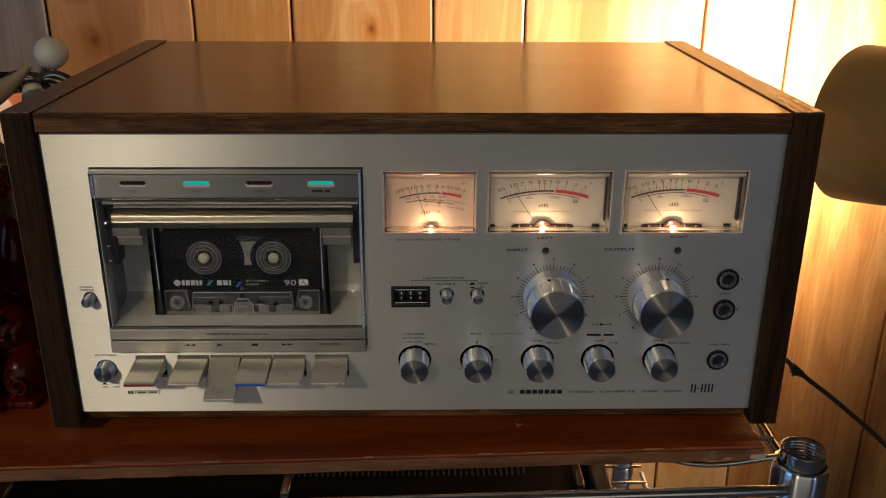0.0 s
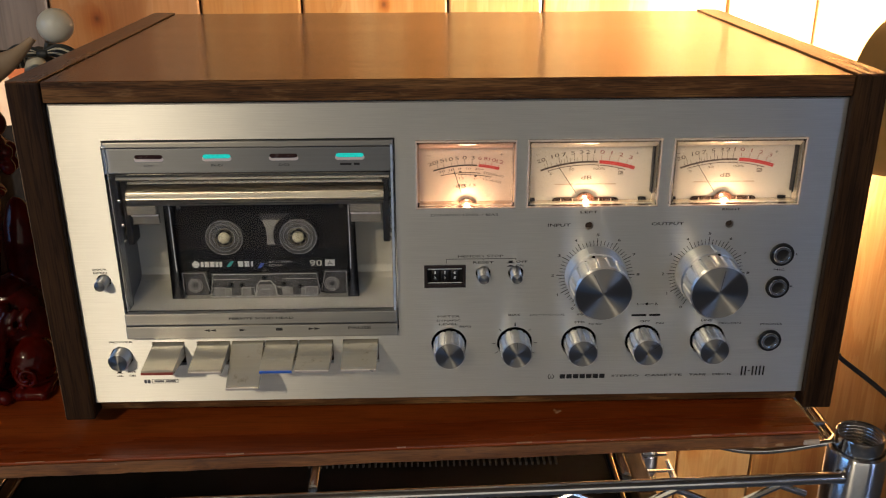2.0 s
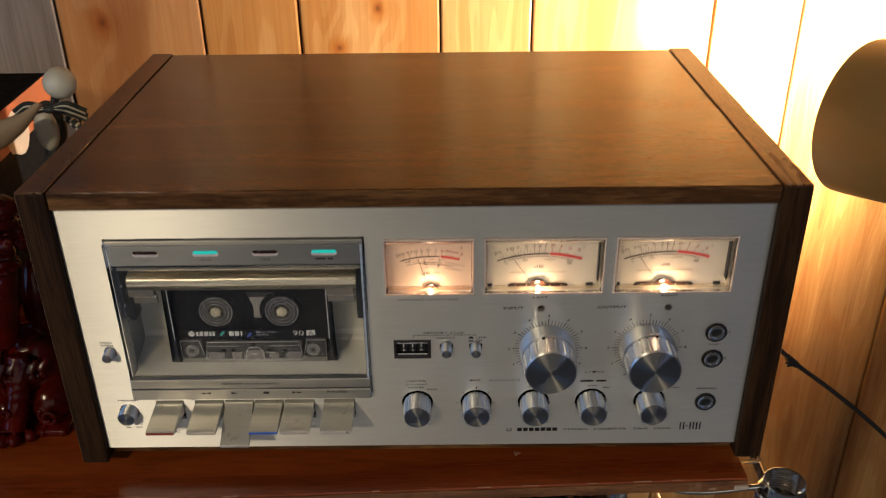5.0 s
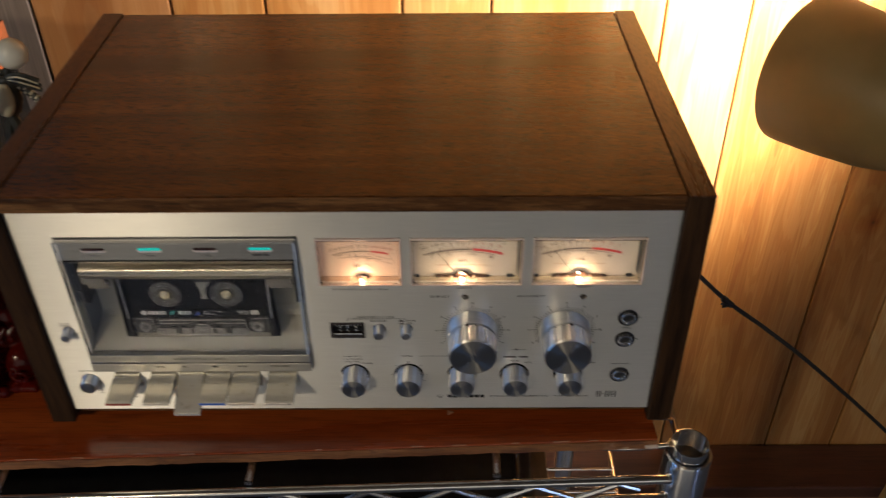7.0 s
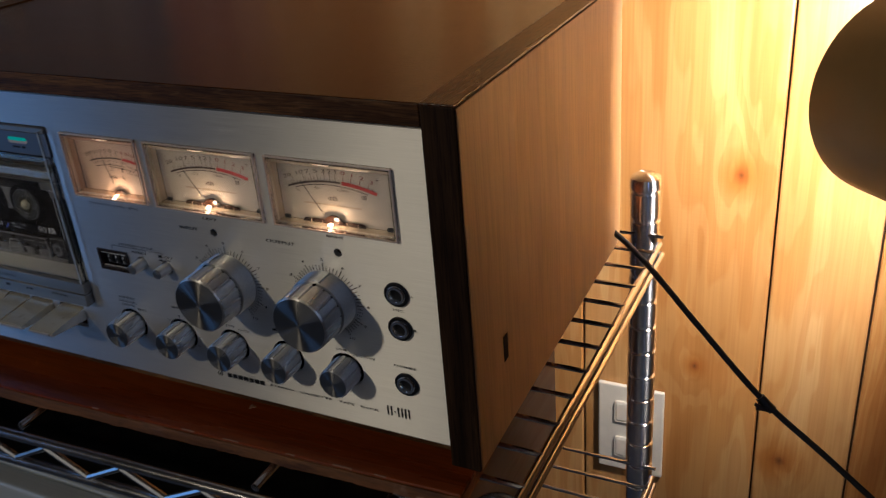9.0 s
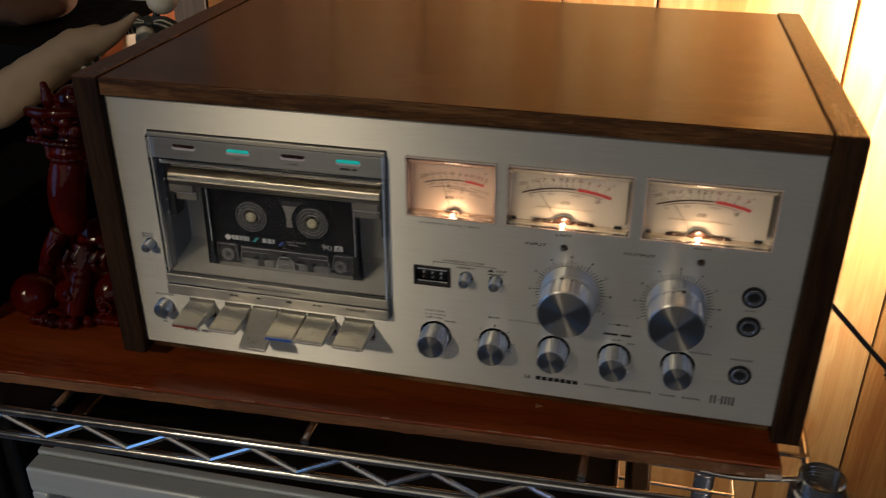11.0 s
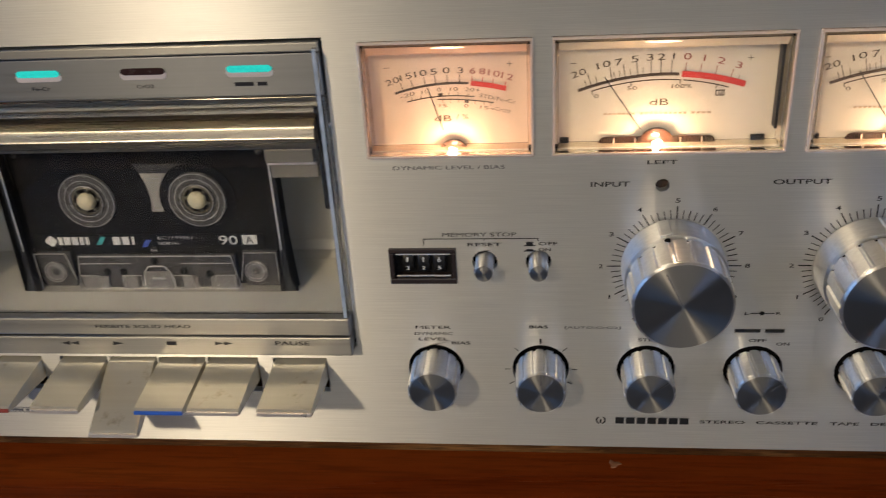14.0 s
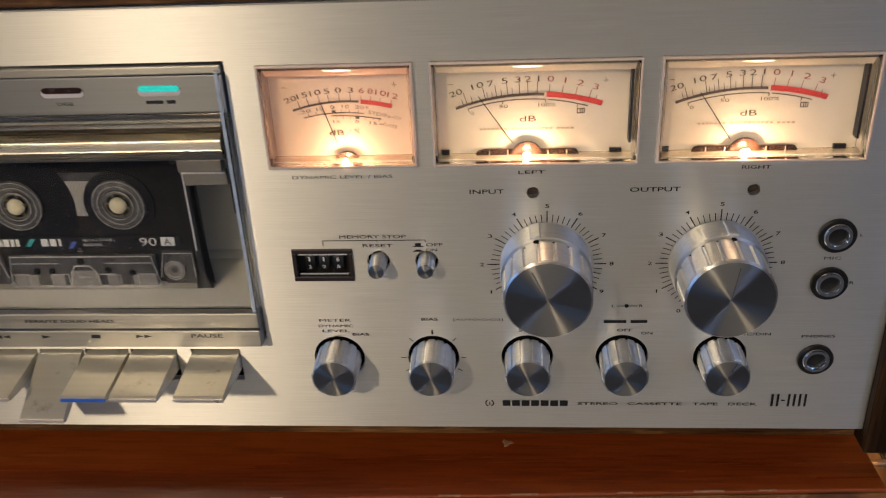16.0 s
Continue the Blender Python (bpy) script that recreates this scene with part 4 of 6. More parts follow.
def knob(x, z, r, y1, big, ang=0.0):
    """Small knobs are one fluted cap; large ones are a smooth skirt ring with a pointer tab under a fluted cap."""
    skirt = [(r * 1.07, 0.0004), (r * 1.07, y1 * 0.36), (r * 1.05, y1 * 0.41), (r * 0.98, y1 * 0.415)]
    k = part("large_knob" if big else "small_knob", lathe(skirt if big else [(r * 0.6, -0.004), (r * 0.6, y1 * 0.2)], "y", (0, 0, 0), 96 if big else 64, None), TURNED, deck, "large two-ring spun aluminium knob" if big else "small fluted aluminium knob", True, (x, 0, z))
    y0 = y1 * 0.45 if big else 0.0003
    if big:
        part("ring_gap", lathe([(r * 0.95, y1 * 0.40), (r * 0.95, y1 * 0.46)], "y", (0, 0, 0), 64), MATTE, k, "dark gap between the two rings", True)
    body = lathe([(r * 1.0, y0), (r * 1.02, y0 + 0.0005), (r, y1 - 0.0011)], "y", (0, 0, 0), 192, flute(18 if big else 14, 0.050 if big else 0.06, 0.17 if big else 0.28))
    part("grip", body, TURNED, k, "", False)
    part("knob_edge", lathe([(r * 0.985, y1 - 0.0012), (r * 0.985, y1 - 0.0006), (r * 0.955, y1 - 0.0001)], "y", (0, 0, 0), 64 if big else 168, None if big else flute(14, 0.035, 0.28)), TURNED, k, "", big)
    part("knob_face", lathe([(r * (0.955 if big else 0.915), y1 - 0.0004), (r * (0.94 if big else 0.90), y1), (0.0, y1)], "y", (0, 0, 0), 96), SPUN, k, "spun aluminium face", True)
    if big:
        spin = Matrix.Rotation(radians(ang), 4, "Y")
        tab = box(-0.0019, 0.0019, -y1 * 0.40, -0.0006, r * 1.03, r * 1.105, 0.0004)
        tab.transform(spin)
        part("pointer_tab", tab, TURNED, k, "raised pointer tab on the skirt ring")
        nick = lathe([(0.0010, 0.0), (0.0010, 0.0003)], "z", (0, -y1 * 0.46, r * 1.012), 20)
        nick.transform(spin)
        part("pointer_notch", nick, MATTE, k, "dark half-round notch under the pointer")
    return k


bigs = [knob(x, z, 0.0155, 0.0270, True, ang) for x, z, ang in ((0.0788, 0.0906, -14), (0.1400, 0.0906, 9))]
for kb, ang in zip(bigs, (-26, 8)):
    part("pointer_line", flat([ray_bar(0, 0, 0.0005, 0.0128, ang, 0.0004)], -0.0272), INKGREY, kb, "engraved pointer line")
for (x, z), ang in zip(KNOBS, (-38, 0, 48, 50, 20)):
    kb = knob(x, z, 0.0086, 0.0148, False)
    part("pointer_line", flat([ray_bar(0, 0, 0.0035, 0.0078, ang, 0.0003)], -0.0150), INKGREY, kb, "engraved pointer line")
    part("knob_recess", lathe([(0.0100, -0.004), (0.0100, -0.0035)], "y", (0, 0, 0), 32), MATTE, kb, "dark recess round the knob")


def stud(name, label, x, z, r, y1, rh):
    k = part(name, lathe([(r, -0.004), (r, y1 - 0.0012), (r * 0.93, y1 - 0.0005), (r * 0.90, y1 - 0.0003)], "y", (0, 0, 0), 40), TURNED, deck, label, True, (x, 0, z))
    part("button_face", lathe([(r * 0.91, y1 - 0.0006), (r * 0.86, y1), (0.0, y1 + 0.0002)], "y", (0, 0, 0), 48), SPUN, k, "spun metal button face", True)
    part("button_recess", lathe([(rh, -0.0040), (rh, -0.0036)], "y", (0, 0, 0), 24), MATTE, k, "dark recess round the button")
    return k


stud("reset_button", "small round metal reset button", 0.0173, 0.0918, 0.0032, 0.0085, 0.0042)
stud("memory_button", "small round metal memory button", 0.0352, 0.0918, 0.0032, 0.0085, 0.0042)
stud("door_button", "small round metal door button", -0.1893, 0.0902, 0.0031, 0.0080, 0.0040)
stud("power_button", "round domed metal power button", -0.1858, 0.0435, 0.0056, 0.0080, 0.0063)

# sockets and pilot holes
for x, z in ((0.1812, 0.1010), (0.1812, 0.0815), (0.1812, 0.0480)):
    j = part("jack_socket", lathe([(0.0051, -0.001), (0.0066, 0.0002), (0.0066, 0.0012), (0.0062, 0.0016), (0.0054, 0.0016), (0.0052, 0.0004)], "y", (0, 0, 0), 40), BLACK, deck, "round jack socket with black ring", True, (x, 0, z))
    part("metal_ring", lathe([(0.0053, 0.0002), (0.0053, 0.0016), (0.0047, 0.0024), (0.0036, 0.0024), (0.0029, 0.0012), (0.0027, -0.006)], "y", (0, 0, 0), 40), CHROME_D, j, "dull metal socket ring", True)
    part("socket_hole", lathe([(0.0030, -0.0040), (0.0030, -0.0036)], "y", (0, 0, 0), 24), MATTE, j, "dark socket hole")
for x in (0.0741, 0.1503):
    part("trim_hole", lathe([(0.0023, -0.0040), (0.0023, -0.0034)], "y", (0, 0, 0), 32), HOLE_BROWN, deck, "small round adjustment hole", True, (x, 0, 0.119))

# printed dial marks and words
for cx, cz in ((0.0792, 0.0902), (0.1402, 0.0902)):
    marks = []
    for i in range(51):
        a = -150 + 6 * i
        long = i % 5 == 0
        marks.append(ray_bar(cx, cz, 0.0172, 0.0216 if long else 0.0203, a, 0.00042 if long else 0.00030))
    part("dial_scale", flat(marks, -0.0003), INK, deck, "printed ring of fine dial marks")
    for d in range(0, 11):
        a = radians(-150 + 30 * d)
        x, z = cx + 0.0236 * math.sin(a), cz + 0.0236 * math.cos(a)
        w = 0.0012 if d < 10 else 0.0024
        lettering(deck, str(d), x - w / 1.6, x + w / 1.6, z, 0.0015)
W = [("INPUT", 0.0518, 0.0640, 0.1197, 0.0017), ("OUTPUT", 0.1078, 0.1253, 0.1198, 0.0017), ("LEFT", 0.0690, 0.0784, 0.1270, 0.0013), ("RIGHT", 0.1453, 0.1551, 0.1277, 0.0013), ("MEMORY STOP", 0.0035, 0.0280, 0.1022, 0.0014), ("RESET", 0.0118, 0.0230, 0.0985, 0.0013), ("OFF", 0.0352, 0.0414, 0.0987, 0.0012), ("ON", 0.0352, 0.0392, 0.0965, 0.0012)]
W += [("METER", -0.0078, 0.0045, 0.0660, 0.0012), ("DYNAMIC", -0.0083, 0.0052, 0.0634, 0.0012), ("LEVEL", -0.0070, 0.0036, 0.0611, 0.0012), ("BIAS", 0.0046, 0.0111, 0.0595, 0.0012), ("BIAS", 0.0318, 0.0382, 0.0663, 0.0012), ("EQ", 0.0700, 0.0745, 0.0660, 0.0012), ("STD", 0.0690, 0.0748, 0.0612, 0.0012), ("Fe-Cr", 0.0772, 0.0850, 0.0600, 0.0012), ("L", 0.1036, 0.1050, 0.0720, 0.0011), ("R", 0.1138, 0.1153, 0.0720, 0.0011), ("OFF", 0.1060, 0.1118, 0.0612, 0.0012), ("ON", 0.1152, 0.1195, 0.0598, 0.0012), ("LINE", 0.1408, 0.1472, 0.0612, 0.0012), ("MIC/DIN", 0.1510, 0.1634, 0.0593, 0.0012)]
W += [("MIC", 0.1780, 0.1840, 0.0918, 0.0012), ("L", 0.1890, 0.1902, 0.1010, 0.0010), ("R", 0.1885, 0.1902, 0.0815, 0.0012), ("PHONES", 0.1748, 0.1872, 0.0583, 0.0012), ("STEREO", 0.0922, 0.1080, 0.0263, 0.0013), ("CASSETTE", 0.1118, 0.1330, 0.0263, 0.0013), ("TAPE", 0.1372, 0.1470, 0.0263, 0.0013), ("DECK", 0.1510, 0.1622, 0.0263, 0.0013), ("DOOR", -0.1945, -0.1868, 0.0972, 0.0011), ("OPEN", -0.1945, -0.1868, 0.0953, 0.0011), ("POWER", -0.1915, -0.1785, 0.0528, 0.0012), ("OFF", -0.1838, -0.1790, 0.0337, 0.0011), ("ON", -0.1832, -0.1796, 0.0313, 0.0011)]
for s, a, b, z, h in W:
    lettering(deck, s, a, b, z, h, INK)
for s, a, b, z, h in (("DYNAMIC LEVEL / BIAS", -0.0110, 0.0248, 0.1262, 0.0013), ("[AUTO:CrO2]", 0.0440, 0.0630, 0.0660, 0.0012)):
    lettering(deck, s, a, b, z, h, INKGREY)
bars(deck, [(-0.0030, 0.0352, 0.1005, 0.1008), (-0.0030, -0.0027, 0.0983, 0.1005), (0.0349, 0.0352, 0.0998, 0.1005), (0.0172, 0.0174, 0.0998, 0.1005)], INK, label="printed bracket over the counter", name="printed_line")
bars(deck, [(0.0312, 0.0334, 0.0980, 0.0994), (0.0304, 0.0342, 0.0978, 0.0982), (0.0312, 0.0334, 0.0961, 0.0967), (0.0304, 0.0342, 0.0958, 0.0962)], INK, label="printed button position symbols", name="printed_symbol")
bars(deck, [(-0.1893, -0.1873, 0.0331, 0.0342), (-0.1901, -0.1865, 0.0329, 0.0332), (-0.1893, -0.1873, 0.0312, 0.0316), (-0.1901, -0.1865, 0.0309, 0.0312)], INK, label="printed button position symbols", name="printed_symbol")
bars(deck, [(0.1010, 0.1094, 0.0644, 0.0657), (0.1110, 0.1172, 0.0644, 0.0657)], INK)
bars(deck, [(0.1055, 0.1132, 0.0718, 0.0721)], INK, name="printed_line", label="printed line")
part("printed_dot", lathe([(0.0008, 0.0002), (0.0008, 0.0003)], "y", (0.1092, 0, 0.0720), 16), INK, deck)
for (x, z), angs in zip(KNOBS[1:2], (((-120, -90, -45, 0, 45, 90, 120)),)):
    part("dial_scale", flat([ray_bar(x, z, 0.0108, 0.0128, a, 0.0003 if a else 0.0007) for a in angs], -0.0003), INK, deck, "printed marks round the small knob")
# maker's mark, model plate and noise-reduction mark as plain shapes
for i in range(7):
    bars(deck, [(0.0624 + i * 0.0038, 0.0655 + i * 0.0038, 0.0250, 0.0278)], INK, label="bold black maker's mark as plain bars", name="maker_mark")
part("maker_mark", flat(arc(0.0572, 0.0264, 0.0013, 0.0018, 30, 160, 10) + arc(0.0572, 0.0264, 0.0013, 0.0018, 200, 330, 10) + [ray_bar(0.0572, 0.0264, -0.0012, 0.0004, 0, 0.0005)], -0.0003), INK, deck, "round black emblem")
for a, b, c, d in [(0.1673 + i * 0.0021, 0.1682 + i * 0.0021, 0.0253, 0.0313) for i in range(7) if i != 2] + [(0.1712, 0.1726, 0.0279, 0.0285)]:
    bars(deck, [(a, b, c, d)], INK, label="tall narrow model mark as plain bars", name="model_mark")
bars(deck, [(-0.1752, -0.1738, 0.0262, 0.0286), (-0.1733, -0.1719, 0.0262, 0.0286), (-0.1708, -0.1560, 0.0284, 0.0287), (-0.1708, -0.1560, 0.0262, 0.0265), (-0.1708, -0.1705, 0.0262, 0.0287), (-0.1563, -0.1560, 0.0262, 0.0287), (-0.1695, -0.1640, 0.0269, 0.0280), (-0.1630, -0.1575, 0.0269, 0.0280)], INKGREY, label="boxed mark as plain bars", name="printed_mark")

# tape counter
cnt = part("tape_counter", box(-0.0143, 0.0071, 0.0042, 0.0052, 0.0846, 0.0965), BLACK, deck, "black three-digit tape counter")
own = bmesh.new()
for a, b, c, d in ((-0.0150, 0.0078, 0.0955, 0.0972), (-0.0150, 0.0078, 0.0838, 0.0858), (-0.0150, -0.0134, 0.0858, 0.0955), (0.0062, 0.0078, 0.0858, 0.0955)):
    box(a, b, -0.0010, 0.0040, c, d, 0.0003, own)
part("counter_frame", own, FRAME_GREY, cnt, "clear plastic counter frame")
for i, (lo, hi) in enumerate((("1", "2"), ("1", "2"), ("6", "5"))):
    x = -0.0090 + i * 0.0054
    w = part("number_wheel", lathe([(0.0050, -0.0019), (0.0052, -0.0015), (0.0052, 0.0015), (0.0050, 0.0019)], "x", (x, 0.0068, 0.0905), 40), BLACK, cnt, "black number wheel", True)
    lettering(w, lo, x - 0.0006, x + 0.0006, 0.0921, 0.0018, WHITE, 0.0012)
    lettering(w, hi, x - 0.0006, x + 0.0006, 0.0890, 0.0014, WHITE, 0.0012)
part("counter_line", box(-0.0128, 0.0056, 0.0002, 0.0008, 0.0944, 0.0947), WHITE, cnt)
part("counter_line", box(-0.0128, 0.0056, 0.0002, 0.0008, 0.0862, 0.0865), WHITE, cnt)


# level meters
def meter(x0, x1, z0, z1, kind):
    cx = (x0 + x1) / 2
    card = part("level_meter", box(x0 + 0.0002, x1 - 0.0002, 0.0072, 0.0082, z0 + 0.0002, z1 - 0.0002), PINK if kind == 1 else CREAM, deck, "lit pinkish level meter" if kind == 1 else "lit cream level meter")
    own = bmesh.new()
    for a, b, c, d in ((x0 - 0.0010, x1 + 0.0010, z1, z1 + 0.0010), (x0 - 0.0010, x1 + 0.0010, z0 - 0.0010, z0), (x0 - 0.0010, x0, z0, z1), (x1, x1 + 0.0010, z0, z1)):
        box(a, b, 0.0032, 0.0082, c, d, 0, own)
    part("meter_housing", own, PINK if kind == 1 else CREAM, card, "pale plastic housing round the meter")
    own = bmesh.new()
    w = 0.0018
    for a, b, c, d in ((x0 + 0.0002, x1 - 0.0002, z1 - w, z1 - 0.0002), (x0 + 0.0002, x1 - 0.0002, z0 + 0.0002, z0 + w), (x0 + 0.0002, x0 + w, z0 + w, z1 - w), (x1 - w, x1 - 0.0002, z0 + w, z1 - w)):
        box(a, b, -0.0016, 0.0068, c, d, 0.0004, own)
    fr = part("meter_frame", own, FRAME_PINK if kind == 1 else FRAME_CREAM, card, "clear plastic meter frame glowing at its edges")
    fr.visible_shadow = False
    # pale strips stand in for the light along the clear bezel's edges
    own = bmesh.new()
    e = 0.0008
    for a, b, c, d in ((x0, x1, z1 - e, z1), (x0, x1, z0, z0 + e), (x0, x0 + e, z0 + e, z1 - e), (x1 - e, x1, z0 + e, z1 - e)):
        box(a, b, -0.0018, -0.0004, c, d, 0.0002, own)
    part("bezel_edge", own, BEZEL, card, "pale strip painted as the bright edge of the clear bezel")
    if kind > 1:
        part("side_strip", box(x1 - 0.0031, x1 - 0.0023, 0.0030, 0.0071, z0 + 0.0062, z1 - 0.0024), BLACK, card, "dark strip beside the dial")
    p = part("meter_window", box(x0 + w * 0.9, x1 - w * 0.9, -0.0008, 0.0000, z0 + w * 0.9, z1 - w * 0.9), ACRYLIC, card, "clear meter window")
    p.visible_shadow = False
    own = bmesh.new()
    ends = [[own.verts.new((x, y, z1 - z)) for y, z in ((0.0004, 0.0020), (0.0030, 0.0050), (0.0066, 0.0020))] for x in (x0 + 0.0020, x1 - 0.0020)]
    for k in range(3):
        own.faces.new((ends[0][k], ends[0][(k + 1) % 3], ends[1][(k + 1) % 3], ends[1][k]))
    own.faces.new(ends[0])
    own.faces.new(ends[1][::-1])
    part("top_bevel", own, BEVEL_PINK if kind == 1 else BEVEL_CREAM, card, "glossy sloping inner edge above the dial")
    yf = 0.0070

    def fan(cx, cz, r, x):
        """The angle at which a mark at x stands on an arc."""
        return math.degrees(math.asin((x - cx) / r))

    if kind == 1:
        ac = (0.0094, 0.0918, 0.0599)
        part("scale_arc", flat(arc(*ac[:2], ac[2] - 0.0004, ac[2] + 0.0004, -18.4, 4.3, 20), yf), DIALINK, card, "black scale arc")
        part("scale_arc", flat(arc(*ac[:2], ac[2] - 0.0008, ac[2] + 0.0008, 5.0, 15.6, 12), yf), RED, card, "red scale arc")
        lo, hi = (0.0083, 0.0904, 0.0572), (0.0054, 0.0604, 0.0861)
        part("scale_arc", flat(arc(*lo[:2], lo[2] - 0.0002, lo[2] + 0.0002, -14.3, 7.2, 16), yf), DIALINK, card, "thin upper bias arc")
        part("scale_arc", flat(arc(*hi[:2], hi[2] - 0.0002, hi[2] + 0.0002, -1.1, 10.8, 12), yf), DIALINK, card, "thin lower bias arc")
        part("scale_tick", flat([ray_bar(*ac[:2], ac[2], ac[2] + 0.0028, fan(*ac, x), 0.00024) for x in (-0.0068, -0.0036, 0.0003, 0.0036, 0.0073, 0.0111)], yf), DIALINK, card, "black scale ticks")
        part("scale_tick", flat([ray_bar(*ac[:2], ac[2] + 0.0006, ac[2] + 0.0022, fan(*ac, x), 0.00024) for x in (0.0148, 0.0180, 0.0212, 0.0249)], yf), RED, card, "red scale ticks")
        part("scale_tick", flat([ray_bar(*lo[:2], lo[2], lo[2] + 0.0011, fan(*lo, x), 0.0002) for x in (-0.0040, -0.0012, 0.0016, 0.0076, 0.0104, 0.0136)] + [ray_bar(*lo[:2], lo[2] + 0.0001, lo[2] + 0.0010, fan(*lo, 0.0049), 0.0014)], yf), DIALINK, card, "small bias ticks")
        part("scale_tick", flat([ray_bar(*hi[:2], hi[2] - 0.0011, hi[2], fan(*hi, x), 0.0002) for x in (0.0056, 0.0080, 0.0106, 0.0158, 0.0186, 0.0208)] + [ray_bar(*hi[:2], hi[2] - 0.0010, hi[2] - 0.0001, fan(*hi, 0.0131), 0.0014)], yf), DIALINK, card, "small bias ticks")
        for s, x, z, a in (("20", -0.0100, 0.1527, -19), ("15", -0.0057, 0.1541, -15), ("10", -0.0010, 0.1550, -11), ("5", 0.0031, 0.1555, -6), ("0", 0.0071, 0.1558, -1), ("3", 0.0115, 0.1557, 2)):
            lettering(card, s, x - 0.00112 * len(s), x + 0.00112 * len(s), z, 0.0019, DIALINK, yf, tilt=a)
        for s, x, z, a in (("6", 0.0153, 0.1555, 5), ("8", 0.0183, 0.1552, 8), ("10", 0.0219, 0.1545, 11), ("12", 0.0260, 0.1534, 15)):
            lettering(card, s, x - 0.00095 * len(s), x + 0.00095 * len(s), z, 0.0019, MAROON, yf, tilt=a)
        for s, x, z, a in (("-20", -0.0056, 0.1481, -13), ("10", 0.0001, 0.1491, -8), ("0", 0.0045, 0.1497, -3), ("10", 0.0092, 0.1498, 1), ("20+", 0.0150, 0.1494, 5)):
            lettering(card, s, x - 0.0008 * len(s), x + 0.0008 * len(s), z, 0.0012, DIALINK, yf, tilt=a)
        for s, x, z, a in (("15", 0.0055, 0.1444, 0), ("0", 0.0128, 0.1442, 6), ("15+", 0.0196, 0.1433, 10)):
            lettering(card, s, x - 0.0008 * len(s), x + 0.0008 * len(s), z, 0.0011, DIALINK, yf, tilt=a)
        lettering(card, "STD/Fe-Cr", 0.0170, 0.0286, 0.1463, 0.0012, DIALINK, yf, tilt=13)
        lettering(card, "CrO2", 0.0218, 0.0268, 0.1425, 0.0012, DIALINK, yf, tilt=15)
        lettering(card, "dB", 0.0026, 0.0080, 0.1402, 0.0020, DIALINK, yf)
        lettering(card, "/ %", 0.0096, 0.0134, 0.1406, 0.0017, DIALINK, yf)
        bars(card, [(-0.0126, -0.0108, 0.1569, 0.1571), (0.0258, 0.0276, 0.1573, 0.1575), (0.0266, 0.0268, 0.1565, 0.1583)], DIALINK, yf, "printed minus and plus", "printed_sign")
        n0, n1 = (0.0053, 0.1366), (0.0010, 0.1507)
        bulb, bz = 0.0084, 0.1303
    else:
        o, dz = (0.0, 0.0) if kind == 2 else (0.0747, 0.0006)
        ac = (0.0740 + o, 0.0763 + dz, 0.0766)
        part("scale_arc", flat(arc(*ac[:2], ac[2] - 0.0005, ac[2] + 0.0005, -20.1, 3.0, 24), yf), DIALINK, card, "black scale arc")
        part("scale_arc", flat(arc(*ac[:2], ac[2] - 0.0009, ac[2] + 0.0010, 3.6, 18.1, 16), yf), RED, card, "red scale arc")
        th = (0.0729 + o, 0.0796 + dz, 0.0716)
        part("scale_arc", flat(arc(*th[:2], th[2] - 0.0002, th[2] + 0.0002, -17.1, 4.5, 20) + arc(*th[:2], th[2] - 0.0002, th[2] + 0.0002, 5.2, 16.3, 12) + [ray_bar(*th[:2], th[2] - 0.0012, th[2], a, 0.0003) for a in (-17.1, -7.4, 4.5, 13.4)], yf), DIALINK, card, "thin percentage arc")
        part("scale_tick", flat([ray_bar(*ac[:2], ac[2], ac[2] + 0.0044, fan(*ac, x + o), 0.00024) for x in (0.0517, 0.0580, 0.0619, 0.0657, 0.0697, 0.0725, 0.0756)] + [ray_bar(*ac[:2], ac[2], ac[2] + 0.0026, fan(*ac, x + o), 0.0002) for x in (0.0504, 0.0536, 0.0589, 0.0605, 0.0636, 0.0673)], yf), DIALINK, card, "black scale ticks")
        part("scale_tick", flat([ray_bar(*ac[:2], ac[2] + 0.0008, ac[2] + 0.0036, fan(*ac, x + o), 0.00024) for x in (0.0797, 0.0840, 0.0885, 0.0931)] + [ray_bar(*ac[:2], ac[2] + 0.0008, ac[2] + 0.0022, fan(*ac, 0.0953 + o), 0.0002)], yf), MAROON, card, "dark red scale ticks")
        for s, x, z, a in (("20", 0.0478, 0.1538, -19), ("10", 0.0553, 0.1563, -15), ("7", 0.0598, 0.1570, -11), ("5", 0.0646, 0.1578, -7), ("3", 0.0691, 0.1582, -3), ("2", 0.0725, 0.1583, -1), ("1", 0.0761, 0.1584, 2)):
            lettering(card, s, x + o - 0.00115 * len(s), x + o + 0.00115 * len(s), z + dz, 0.0020, DIALINK, yf, tilt=a)
        for s, x, z, a in (("0", 0.0802, 0.1582, 5), ("1", 0.0852, 0.1576, 9), ("2", 0.0903, 0.1566, 13), ("3", 0.0955, 0.1551, 17)):
            lettering(card, s, x + o - 0.00115, x + o + 0.00115, z + dz, 0.0020, MAROON, yf, tilt=a)
        for s, x, w, z in (("0", 0.0533, 0.0007, 0.1464), ("50", 0.0641, 0.0016, 0.1487), ("100%", 0.0790, 0.0030, 0.1490)):
            lettering(card, s, x + o - w, x + o + w, z + dz, 0.0012, DIALINK, yf)
        lettering(card, "dB", 0.0696 + o, 0.0753 + o, 0.1441 + dz, 0.0021, DIALINK, yf)
